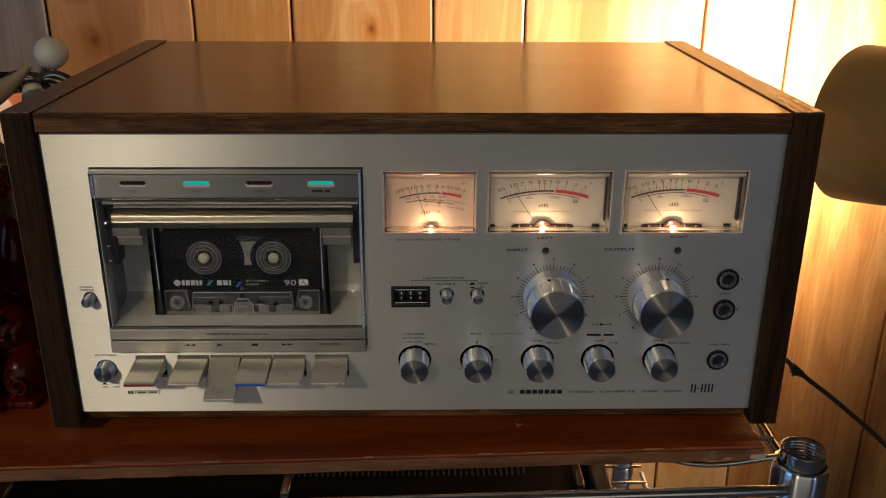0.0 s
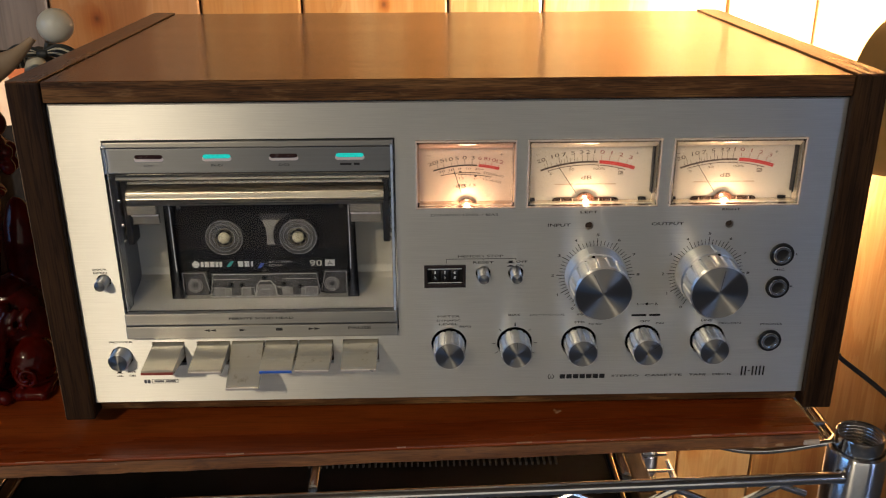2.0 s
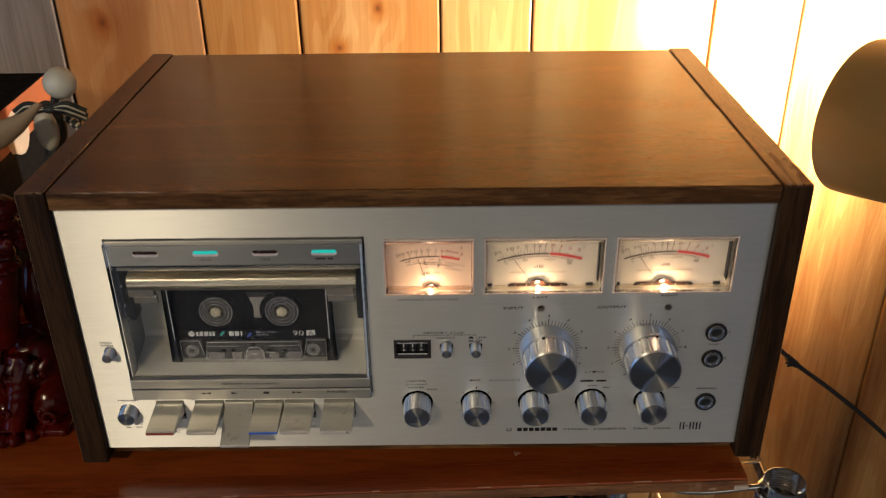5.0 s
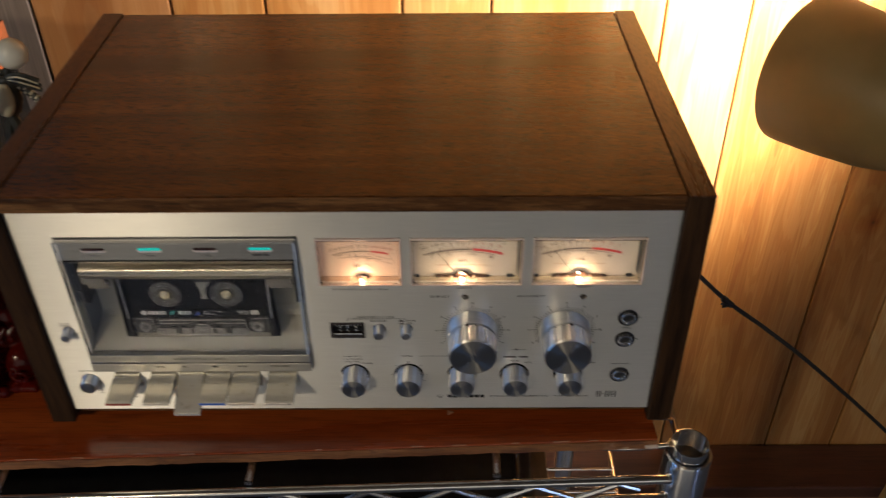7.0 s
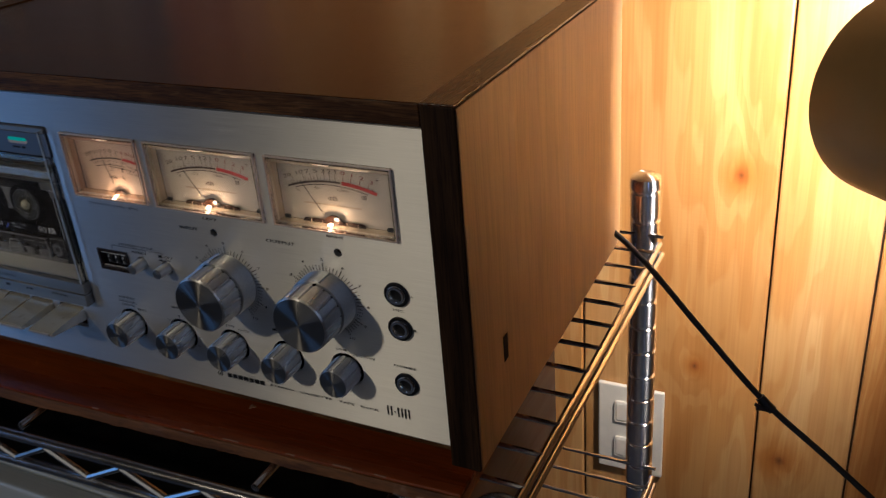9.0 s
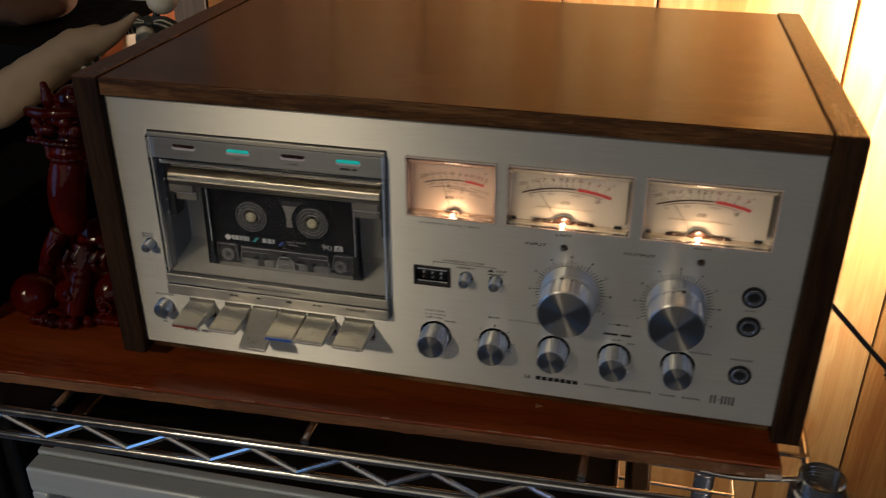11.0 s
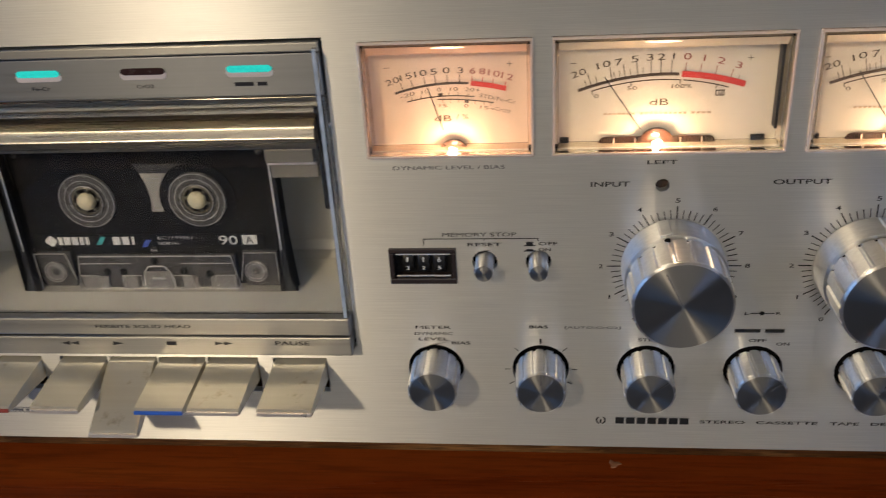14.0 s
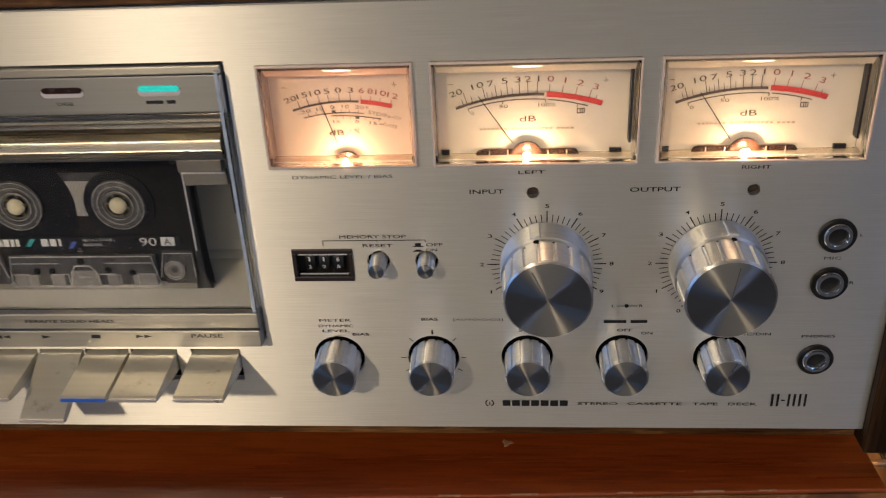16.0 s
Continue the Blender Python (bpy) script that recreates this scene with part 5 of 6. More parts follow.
        bars(card, [(0.0452 + o, 0.0470 + o, 0.1568, 0.1570), (0.0978 + o, 0.0996 + o, 0.1572, 0.1574), (0.0986 + o, 0.0988 + o, 0.1564, 0.1582)], DIALINK, yf, "printed minus and plus", "printed_sign")
        bars(card, [(x + o, x + o + 0.0003, 0.1457 + dz, 0.1475 + dz) for x in (0.0892, 0.0902, 0.0909, 0.0916)] + [(0.0892 + o, 0.0919 + o, z + dz, z + 0.0003 + dz) for z in (0.1457, 0.1473)], DIALINK, yf, "small boxed mark as plain bars", "printed_mark")
        marks = []
        for a, b, n in ((0.0557, 0.0656, 7), (0.0668, 0.0814, 10), (0.0824, 0.0888, 4)):
            for i in range(n):
                x, w = a + (b - a) * i / n + o, (b - a) / n * 0.72
                marks.append((x, x + w, 0.1401 + dz, 0.1408 + dz))
        bars(card, marks, FADED, yf, "pale maker's line as plain bars")
        n0, n1 = (0.0670 + o, 0.1358), (0.0556 + o, 0.1527)
        bulb, bz = 0.0722 + o, 0.1322
        slot = bmesh.new()
        for x, z, w, h in ((0.0722 + o, 0.1316, 0.0180, 0.0017),):
            rim = [(x + w * c, z + h * d) for c, d in ((-1, -1), (1, -1), (1, 0.1), (0.95, 0.8), (0.88, 1), (-0.88, 1), (-0.95, 0.8), (-1, 0.1))]
            flat([rim], 0.0062, slot)
        part("needle_slot", slot, AMBER, card, "dark brown rounded slot under the needle")
        for x in (0.0590, 0.0655, 0.0795, 0.0860):
            part("slot_pin", tube([(x + o, 0.0058, 0.1301), (x + o, 0.0058, 0.1328)], 0.00018, 6), BEZEL, card, "", True)
        for a, b in ((x0 + 0.0024, x0 + 0.0052), (x1 - 0.0092, x1 - 0.0050)):
            part("corner_stop", box(a, b, 0.0056, 0.0068, z0 + 0.0012, z0 + 0.0032), BLACK, card, "small black corner stop")
    part("needle", tube([(n0[0], 0.0060, n0[1]), (n1[0], 0.0060, n1[1])], 0.00016, 6), BLACK, card, "thin black needle")
    r = 0.0042 if kind == 1 else 0.0050
    ends = []
    for y in (0.0052, 0.0066):
        outer = [(bulb + r * math.cos(a), bz - 0.0004 + 0.84 * r * math.sin(a)) for a in (math.pi * k / 18 for k in range(19))]
        inner = [(bulb + 0.66 * r * math.cos(a), bz - 0.0004 + 0.50 * r * math.sin(a)) for a in (math.pi * k / 18 for k in range(19))]
        ends.append((outer, inner, y))
    hump = bmesh.new()
    loops = [[[hump.verts.new((x, e[2], z)) for x, z in e[k]] for k in (0, 1)] for e in ends]
    for k in range(18):
        for a, b in ((loops[0][0], loops[0][1]), (loops[0][0], loops[1][0]), (loops[0][1], loops[1][1])):
            hump.faces.new((a[k], a[k + 1], b[k + 1], b[k]))
    hump.faces.new([hump.verts.new((v.co.x, 0.0064, v.co.z)) for v in loops[0][1]])
    part("needle_cover", hump, AMBER, card, "brown arched needle cover")
    # glowing sliver put where the bulb mirrors in the bezel top
    top_glint = lathe([(0.00008, -0.0064), (0.0004, -0.0036), (0.0006, 0.0), (0.0004, 0.0036), (0.00008, 0.0064)], "x", (bulb, 0.0012, z1 - 0.0026), 12)
    part("top_glint", top_glint, TOP_GLINT, card, "glowing sliver standing in for the bulb's reflection above the dial", True)
    part("lamp_bulb", lathe([(0, -0.0009), (0.0007, -0.0007), (0.0010, 0), (0.0007, 0.0007), (0, 0.0009)], "y", (bulb - 0.0006, 0.0042, bz - 0.0006), 16), BULBGLASS, card, "small glowing filament bulb", True)


meter(-0.0188, 0.0340, 0.1300, 0.1673, 1)
meter(0.0397, 0.1099, 0.1300, 0.1673, 2)
meter(0.1159, 0.1859, 0.1300, 0.1673, 3)

# ---- the cassette in the well ----
tape = thing("cassette_tape", (-0.1045, 0.0216, 0.0705), "smoky clear audio cassette with black label strip in the deck", "cassette")
CX, CY = -0.1045, 0.0180
part("shell", box(-0.1530, -0.0560, CY, CY + 0.0085, 0.0708, 0.1290, 0.0012), SHELL, tape, "smoky dark plastic cassette shell")
c = part("front_cover", box(-0.1525, -0.0565, CY - 0.0050, CY - 0.0044, 0.0715, 0.1288), SMOKE, tape, "thin clear smoked front")
c.visible_shadow = False
PACKS = ((-0.1256, 0.0236), (-0.0847, 0.0139))
for hx, pr in PACKS:
    t = part("tape_pack", lathe([(pr, 0.0002), (pr, 0.0006)], "y", (hx, CY, 0.1085), 48), TAPE, tape, "black wound tape pack")
    part("hub_window", lathe([(0.0105, 0.0006), (0.0105, 0.0012), (0.0100, 0.0014), (0.0080, 0.0014), (0.0078, 0.0012), (0.0062, 0.0012), (0.0058, 0.0008), (0.0, 0.0008)], "y", (hx, CY, 0.1085), 40), HUBRING, t, "grey ring round the hub", True)
    part("hub_groove", lathe([(0.0059, 0.0011), (0.0062, 0.0016), (0.0065, 0.0011)], "y", (hx, CY, 0.1085), 40), SHELL_LT, t, "", True)
    hub = part("hub", lathe([(0.0056, 0.0008), (0.0056, 0.0013), (0.0050, 0.0016), (0.0047, 0.0013), (0.0047, 0.0009)], "y", (hx, CY, 0.1085), 32), HUB, t, "grey drive hub ring", True)
    part("hub_well", lathe([(0.0048, 0.0009), (0.0048, 0.0010)], "y", (hx, CY, 0.1085), 28), SHELL, hub, "dark space in the hub")
    for i in range(6):
        a = math.pi * i / 3 + hx * 40
        tooth = box(0.0034, 0.0049, -0.0022, -0.0010, -0.0005, 0.0005, 0.0001)
        tooth.transform(Matrix.Translation((hx, CY, 0.1085)) @ Matrix.Rotation(-a, 4, "Y"))
        part("hub_tooth", tooth, HUB, hub)
    part("spindle", lathe([(0.0033, 0.0008), (0.0033, 0.0022), (0.0026, 0.0032), (0.0012, 0.0037), (0.0, 0.0038)], "y", (hx, CY, 0.1085), 24), SPINDLE, hub, "ivory drive spindle", True)


def between(z0, z1, n=8):
    """The outline of the space between the two packs, from one height to another."""
    zs = [z0 + (z1 - z0) * i / n for i in range(n + 1)]
    a = [(PACKS[0][0] + math.sqrt(PACKS[0][1] ** 2 - (z - 0.1085) ** 2), z) for z in zs]
    b = [(PACKS[1][0] - math.sqrt(max(0.0, PACKS[1][1] ** 2 - (z - 0.1085) ** 2)), z) for z in zs]
    return b + a[::-1]


# flat patches: metal seen through the gap, its upper shade painted in
part("window_gap", flat([between(0.1038, 0.1186)], CY - 0.0007), GAP, tape, "bright gap between the tape packs")
part("window_gap", flat([between(0.1187, 0.1222)], CY - 0.0007), SHELL_LT, tape, "upper end of the gap with its shade painted in grey")
for i in range(9):
    z = 0.1046 + i * 0.0015
    w = between(z, z + 0.0002, 1)
    part("gap_line", flat([w], CY - 0.0009), EDGE_PALE, tape)
lab = part("label_strip", box(-0.1470, -0.0628, CY - 0.0022, CY - 0.0017, 0.0906, 0.0955, 0.0001), TAPE, tape, "black label strip")
YL = CY - 0.0024
bars(lab, [(-0.1398, -0.1382, 0.0914, 0.0946), (-0.1376, -0.1352, 0.0914, 0.0946), (-0.1346, -0.1322, 0.0914, 0.0946), (-0.1316, -0.1300, 0.0914, 0.0946), (-0.1294, -0.1280, 0.0914, 0.0946)], WHITE, YL, "white brand mark as plain bars", "brand_mark")
part("brand_emblem", lathe([(0.0020, 0), (0.0020, 0.0001)], "y", (-0.1425, YL, 0.0930), 20, lambda a, k: 1 + 0.12 * math.cos(4 * a)), WHITE, lab, "white round emblem")
part("colour_dash", flat([[(-0.1256, 0.0914), (-0.1236, 0.0914), (-0.1212, 0.0947), (-0.1232, 0.0947)]], YL), plain("teal_print", (0.03, 0.42, 0.40), 0.5), lab, "teal slanted dash")
part("colour_dash", flat([[(-0.1085, 0.0903), (-0.1065, 0.0903), (-0.1043, 0.0934), (-0.1063, 0.0934)]], YL), plain("blue_print", (0.06, 0.13, 0.55), 0.5), lab, "blue slanted dash")
bars(lab, [(-0.1190, -0.1162, 0.0914, 0.0946), (-0.1154, -0.1128, 0.0914, 0.0946), (-0.1118, -0.1108, 0.0914, 0.0946)], WHITE, YL, "white type mark as plain bars", "type_mark")
lettering(lab, "IEC I / TYPE I", -0.1018, -0.0888, 0.0940, 0.0012, WHITE, YL)
lettering(lab, "NORMAL", -0.1018, -0.0940, 0.0919, 0.0012, WHITE, YL)
lettering(lab, "90", -0.0790, -0.0722, 0.0930, 0.0036, WHITE, YL)
part("side_mark", flat([[(-0.0705, 0.0912), (-0.0650, 0.0912), (-0.0650, 0.0950), (-0.0705, 0.0950)]], YL), WHITE, lab, "white square with the side letter")
lettering(lab, "A", -0.0692, -0.0663, 0.0931, 0.0028, INK, YL - 0.0002)
low = part("lower_shell", box(-0.1350, -0.0745, CY - 0.0020, CY, 0.0716, 0.0868, 0.0008), SHELL_LT, tape, "clear thicker lower part")
for x, w in ((-0.1290, 0.010), (-0.1160, 0.006), (-0.1045, 0.011), (-0.0925, 0.006), (-0.0800, 0.010)):
    part("inner_guide", box(x - w / 2, x + w / 2, CY - 0.0026, CY - 0.0020, 0.0730, 0.0782 + 0.002 * (w > 0.0105), 0.0004), plain("frosted_guide", (0.24, 0.235, 0.225), 0.4, 0, 0.2, 300), low, "pale inner tape guide")
for a, b in ((-0.1504, -0.1372), (-0.0720, -0.0589)):
    part("clear_corner", box(a, b, CY - 0.0012, CY, 0.0716, 0.0880, 0.0005), SHELL_LT, low, "clear grey corner of the shell")
for x, z in ((-0.1240, 0.0800), (-0.0850, 0.0790), (-0.1050, 0.0845), (-0.1178, 0.0800), (-0.0945, 0.0802)):
    part("locating_hole", lathe([(0.0014, 0.0021), (0.0014, 0.0024), (0.0009, 0.0026)], "y", (x, CY, z), 16), MATTE, low, "dark locating hole")
for x in (-0.1440, -0.0672):
    g = part("guide_roller", lathe([(0.0022, 0.0008), (0.0040, 0.0008), (0.0040, 0.0022), (0.0034, 0.0026), (0.0022, 0.0024)], "y", (x, CY, 0.0802), 28), plain("frosted_roller", (0.17, 0.167, 0.16), 0.35, 0, 0.1, 300), tape, "pale ring of the guide roller", True)
    part("roller_pin", lathe([(0.0016, 0.0006), (0.0014, 0.0024), (0, 0.0028)], "y", (x, CY, 0.0802), 16), SHELL_LT, g, "", True)
for x, z in ((-0.1490, 0.1262), (-0.0602, 0.1262), (-0.1490, 0.0745), (-0.0602, 0.0745), (-0.1050, 0.0885)):
    part("shell_screw", lathe([(0.0014, 0.0002), (0.0013, 0.0008), (0.0, 0.0009)], "y", (x, CY, z), 14), STEEL, tape, "tiny metal shell screw", True)

# moulded ribs in pale grey, painted for the light on clear edges
def rib(pts, r=0.00028, depth=0.0029):
    part("moulded_rib", tube([(x, CY - depth, z) for x, z in pts], r, 6), EDGE_PALE, tape, "", True)


rib([(-0.1362, 0.0708), (-0.1335, 0.0868), (-0.0758, 0.0868), (-0.0730, 0.0708)])
rib([(-0.1530, 0.0900), (-0.1530, 0.1284)], 0.0003, 0.0046)
rib([(-0.0560, 0.0900), (-0.0560, 0.1284)], 0.0003, 0.0046)
rib([(-0.1505, 0.0720), (-0.1505, 0.0880), (-0.1385, 0.0880), (-0.1362, 0.0770)], 0.00024)
rib([(-0.0588, 0.0720), (-0.0588, 0.0880), (-0.0706, 0.0880), (-0.0730, 0.0770)], 0.00024)
rib([(-0.1105, 0.0730), (-0.1095, 0.0800), (-0.1075, 0.0826), (-0.1015, 0.0826), (-0.0995, 0.0800), (-0.0985, 0.0730)], 0.00034)
rib([(-0.1068, 0.0775), (-0.1022, 0.0775)], 0.00045)
for x in (-0.1310, -0.1145, -0.0950, -0.0790):
    rib([(x - 0.0035, 0.0742), (x - 0.0035, 0.0788), (x + 0.0035, 0.0788), (x + 0.0035, 0.0742)], 0.00022)
rib([(-0.1345, 0.0732), (-0.0748, 0.0732)], 0.0003)
rib([(-0.1335, 0.0838), (-0.1140, 0.0838)], 0.00018)
rib([(-0.0950, 0.0838), (-0.0760, 0.0838)], 0.00018)
for x in (-0.1440, -0.0672):
    for rr in (0.0031, 0.0041):
        rib([(x + rr * math.cos(a * 0.35), 0.0802 + rr * math.sin(a * 0.35)) for a in range(19)], 0.00016, 0.0028)
for hx, pr in PACKS:
    for rr in (0.0060, 0.0080, 0.0101):
        rib([(hx + rr * math.cos(a * 0.2), 0.1085 + rr * math.sin(a * 0.2)) for a in range(33)], 0.00013, 0.0018)

# ---- desk lamp by the wall ----
lamp = thing("desk_lamp", tuple(LAMP_RIM), "olive enamelled lamp shade turned to the wall, lit", "lamp")
rot = LAMP_AXIS.to_track_quat("Z", "Y").to_matrix().to_4x4()
shade = part("shade", lathe([(0.0702, 0.0), (0.0698, -0.010), (0.0673, -0.040), (0.0610, -0.085), (0.0500, -0.125), (0.0360, -0.155), (0.0200, -0.170), (0.0, -0.172)], "z", (0, 0, 0), 64), SHADE, lamp, "olive enamelled bell shade", True)
me = shade.data
bm = bmesh.new()
bm.from_mesh(me)
caps = [f for f in bm.faces if len(f.verts) > 10]
bmesh.ops.delete(bm, geom=caps, context="FACES_ONLY")
bm.transform(Matrix.Translation(LAMP_RIM) @ rot)
bm.to_mesh(me)
bm.free()
sol = shade.modifiers.new("wall", "SOLIDIFY")
sol.thickness, sol.offset = 0.0015, -1
own = lathe([(0.0, -0.075), (0.012, -0.073), (0.024, -0.062), (0.028, -0.048), (0.024, -0.034), (0.012, -0.024), (0.0, -0.022)], "z", (0, 0, 0), 24)
own.transform(Matrix.Translation(LAMP_RIM - 0.060 * LAMP_AXIS) @ rot)
part("bulb", own, plain("warm_bulb", (1.0, 0.75, 0.4), 0.4, emit=2.0), lamp, "glowing lamp bulb", True)
e = LAMP_RIM - 0.165 * LAMP_AXIS
part("lamp_arm", tube(curve_points([tuple(e), (e.x + 0.03, e.y - 0.02, e.z - 0.02), (e.x + 0.09, e.y + 0.02, e.z - 0.25), (e.x + 0.10, e.y + 0.10, FZ + 0.02)], 10), 0.007, 12), SHADE, lamp, "olive lamp stem", True)
part("lamp_base", lathe([(0.10, 0), (0.10, 0.012), (0.02, 0.02), (0.0, 0.021)], "z", (e.x + 0.10, e.y + 0.10, FZ), 40), SHADE, lamp, "round lamp base", True)

# ---- cable behind the deck ----
cab = thing("power_cable", (0.338, 0.225, -0.087), "black power cable hanging behind the deck with a kink", "cable")
keys = [(0.190, 0.262, 0.030), (0.232, 0.250, 0.008), (0.285, 0.236, -0.040), (0.3325, 0.226, -0.084), (0.380, 0.224, -0.122), (0.440, 0.226, -0.176), (0.56, 0.24, -0.300), (0.70, 0.27, -0.46)]
part("cord", tube(curve_points(keys, 10), 0.0022, 10), RUBBER, cab, "", True)
for k, (dx, dz) in enumerate(((-0.010, 0.0035), (-0.0085, 0.0005))):
    part("cut_tie", tube(curve_points([(0.3380, 0.2235, -0.0900), (0.3330, 0.2215, -0.0885 + dz * 0.3), (0.3375 + dx, 0.2205 - 0.001 * k, -0.0880 + dz)], 6), 0.0013, 8), RUBBER, cab, "short end of a cable tie", True)
part("tie_wrap", tube(curve_points([(0.3300, 0.2262, -0.0820), (0.3345, 0.2256, -0.0862), (0.3395, 0.2250, -0.0903)], 4), 0.0034, 10), RUBBER, cab, "tape wrapped round the cable", True)

# ---- receiver on the lower shelf ----
rec = thing("stereo_receiver", (-0.095, 0.15, -0.2665), "silver-faced stereo receiver with a dark ventilated top", "receiver")
RX0, RX1, RT, RF = -0.3150, 0.1280, -0.103, -0.012
part("body", box(RX0 + 0.004, RX1 - 0.010, 0.004, 0.320, -0.260, RT - 0.002, 0.002), DARKTOP, rec, "black steel case")
for a, b in ((RX0, RX0 + 0.012), (RX1 + 0.002, RX1 + 0.016)):
    part("side_panel", box(a, b, 0.0, 0.322, -0.262, RT + 0.002, 0.002), CASE_WOOD, rec, "dark wooden side panel")
part("edge_trim", box(RX1 - 0.010, RX1 - 0.007, 0.004, 0.320, RT - 0.004, RT + 0.003, 0.0006), STEEL, rec, "thin metal edge strip")
part("face", box(RX0, RX1 + 0.016, RF + 0.008, 0.004, -0.262, RT + 0.001, 0.0015), SILVER_BLUE, rec, "silver receiver face")
for a, b, c, d in ((RX0 + 0.001, RX1 + 0.015, -0.128, RT - 0.001), (RX0 + 0.001, RX0 + 0.016, -0.262, -0.128), (RX1, RX1 + 0.015, -0.262, -0.128)):
    part("bezel", box(a, b, RF - 0.010, RF + 0.008, c, d, 0.003, None, 3), SILVER_BLUE, rec, "raised silver bezel")
part("dial_window", box(RX0 + 0.030, RX1, RF, RF + 0.0085, -0.160, -0.134, 0.002), CHAMPAGNE, rec, "pale tuning dial window")
part("face_groove", box(RX0 + 0.020, RX1, RF + 0.004, RF + 0.0085, -0.172, -0.168), MATTE, rec)
for i in range(42):
    x = -0.101 + i * 0.0044
    part("vent_rib", box(x, x + 0.0014, 0.0985, 0.175, RT - 0.0022, RT + 0.0006), VENT, rec, "")
for fx in (-0.29, 0.10):
    for fy in (0.02, 0.30):
        part("foot", lathe([(0.012, -0.2685), (0.012, -0.259)], "z", (fx, fy, 0), 20), BLACK, rec)

# ---- lacquered guardian-lion carving, one plain piece ----
def blob(bm, c, r, squash=(1, 1, 1), sub=2):
    own = bmesh.new()
    bmesh.ops.create_icosphere(own, subdivisions=sub, radius=1.0)
    own.transform(Matrix.Translation(c) @ Matrix.Diagonal((r * squash[0], r * squash[1], r * squash[2], 1)))
    join(bm, own)


bm = bmesh.new()
SX, SY = -0.267, 0.044


def swirl(cx, cy, cz, r, turns, start, thick, sgn=1):
    """A carved curl of fur: a spiral ridge on the front of the body."""
    n = int(14 * turns)
    pts = []
    for k in range(n + 1):
        f = k / n
        a = start + sgn * 2 * math.pi * turns * f
        pts.append((cx + r * (1 - 0.8 * f) * math.cos(a), cy - 0.004 * f, cz + r * (1 - 0.8 * f) * math.sin(a)))
    tube(pts, thick, 7, bm)


# ball under the paw
blob(bm, (-0.319, SY - 0.006, BZ + 0.0165), 0.0165, (1, 1, 1), 3)
# smooth neck that swells down to the chest
for f in (i / 16 for i in range(17)):
    x = SX - 0.0015 - 0.0100 * f ** 1.3
    blob(bm, (x, SY - 0.005 * math.sin(math.pi * f), 0.128 - 0.053 * f), 0.0100 + 0.0030 * math.sin(math.pi * min(1.0, 0.1 + 0.72 * f)), (1, 1, 1), 3)
# body behind the chest, haunches, back and plinth
blob(bm, (SX - 0.006, SY + 0.022, 0.032), 0.0200, (1.15, 1.0, 1.75), 3)
blob(bm, (SX + 0.004, SY + 0.030, 0.078), 0.0130, (0.9, 0.9, 2.8), 3)
blob(bm, (SX + 0.006, SY + 0.008, 0.014), 0.0155, (1.0, 1.0, 1.1), 3)
blob(bm, (SX - 0.024, SY + 0.006, 0.010), 0.0140, (1.2, 1.0, 0.9), 3)
box(SX - 0.046, SX + 0.020, SY - 0.012, SY + 0.040, BZ, BZ + 0.007, 0.003, bm)
# shaggy foreleg above the ball, and the other one beside it
tube(curve_points([(SX - 0.024, SY + 0.002, 0.064), (SX - 0.031, SY - 0.003, 0.050), (SX - 0.036, SY - 0.006, 0.033)], 5), 0.0068, 14, bm)
tube(curve_points([(SX - 0.006, SY + 0.002, 0.056), (SX - 0.007, SY - 0.006, 0.036), (SX - 0.014, SY - 0.014, 0.006)], 5), 0.0078, 14, bm)
# head: drooping brow bar, dome, horns, snout, eyes, cheeks and beaded jaw
blob(bm, (SX, SY + 0.004, 0.152), 0.0150, (1.10, 0.95, 0.95), 3)
blob(bm, (SX + 0.0085, SY + 0.002, 0.1665), 0.0098, (1.15, 1.0, 0.95), 3)
tube(curve_points([(SX - 0.0205, SY - 0.008, 0.1590), (SX - 0.0130, SY - 0.013, 0.1605), (SX, SY - 0.015, 0.1612), (SX + 0.0120, SY - 0.012, 0.1618), (SX + 0.0190, SY - 0.006, 0.1600)], 5), 0.0036, 12, bm)
for x, z, r in ((-0.0060, 0.1665, 0.0052), (-0.0068, 0.1718, 0.0036), (-0.0074, 0.1762, 0.0026), (0.0125, 0.1738, 0.0030)):
    blob(bm, (SX + x, SY - 0.004, z), r, (1, 1, 1.15), 2)
blob(bm, (SX - 0.0035, SY - 0.0155, 0.1500), 0.0048, (1.3, 0.9, 0.85), 2)
for x, z, r in ((-0.0125, 0.1530, 0.0036), (0.0080, 0.1545, 0.0040), (-0.0115, 0.1462, 0.0034), (0.0060, 0.1470, 0.0038), (0.0135, 0.1475, 0.0040)):
    blob(bm, (SX + x, SY - 0.012, z), r, (1.15, 0.9, 0.9), 2)
for i in range(9):
    f = i / 8
    blob(bm, (SX - 0.0205 + 0.034 * f, SY - 0.011 - 0.004 * math.sin(math.pi * f), 0.1392 + 0.0012 * math.sin(3.1 * f + 0.4)), 0.0029, (1.1, 1.1, 0.9), 2)
for i in range(14):
    a = math.pi * (-0.05 + 1.1 * (i % 7) / 6)
    blob(bm, (SX + 0.0160 * math.cos(a), SY + 0.006 + 0.015 * math.sin(a), 0.1410 + 0.0085 * (i // 7)), 0.0042, (1, 1, 1.2), 2)
for s in (-1, 1):
    swirl(SX + s * 0.0150, SY - 0.009, 0.1505, 0.0044, 1.3, 1.2, 0.0011, s)
# neck under the jaw, rope collar and its hanging strap
blob(bm, (SX + 0.0005, SY + 0.003, 0.1345), 0.0095, (1, 1, 1), 3)
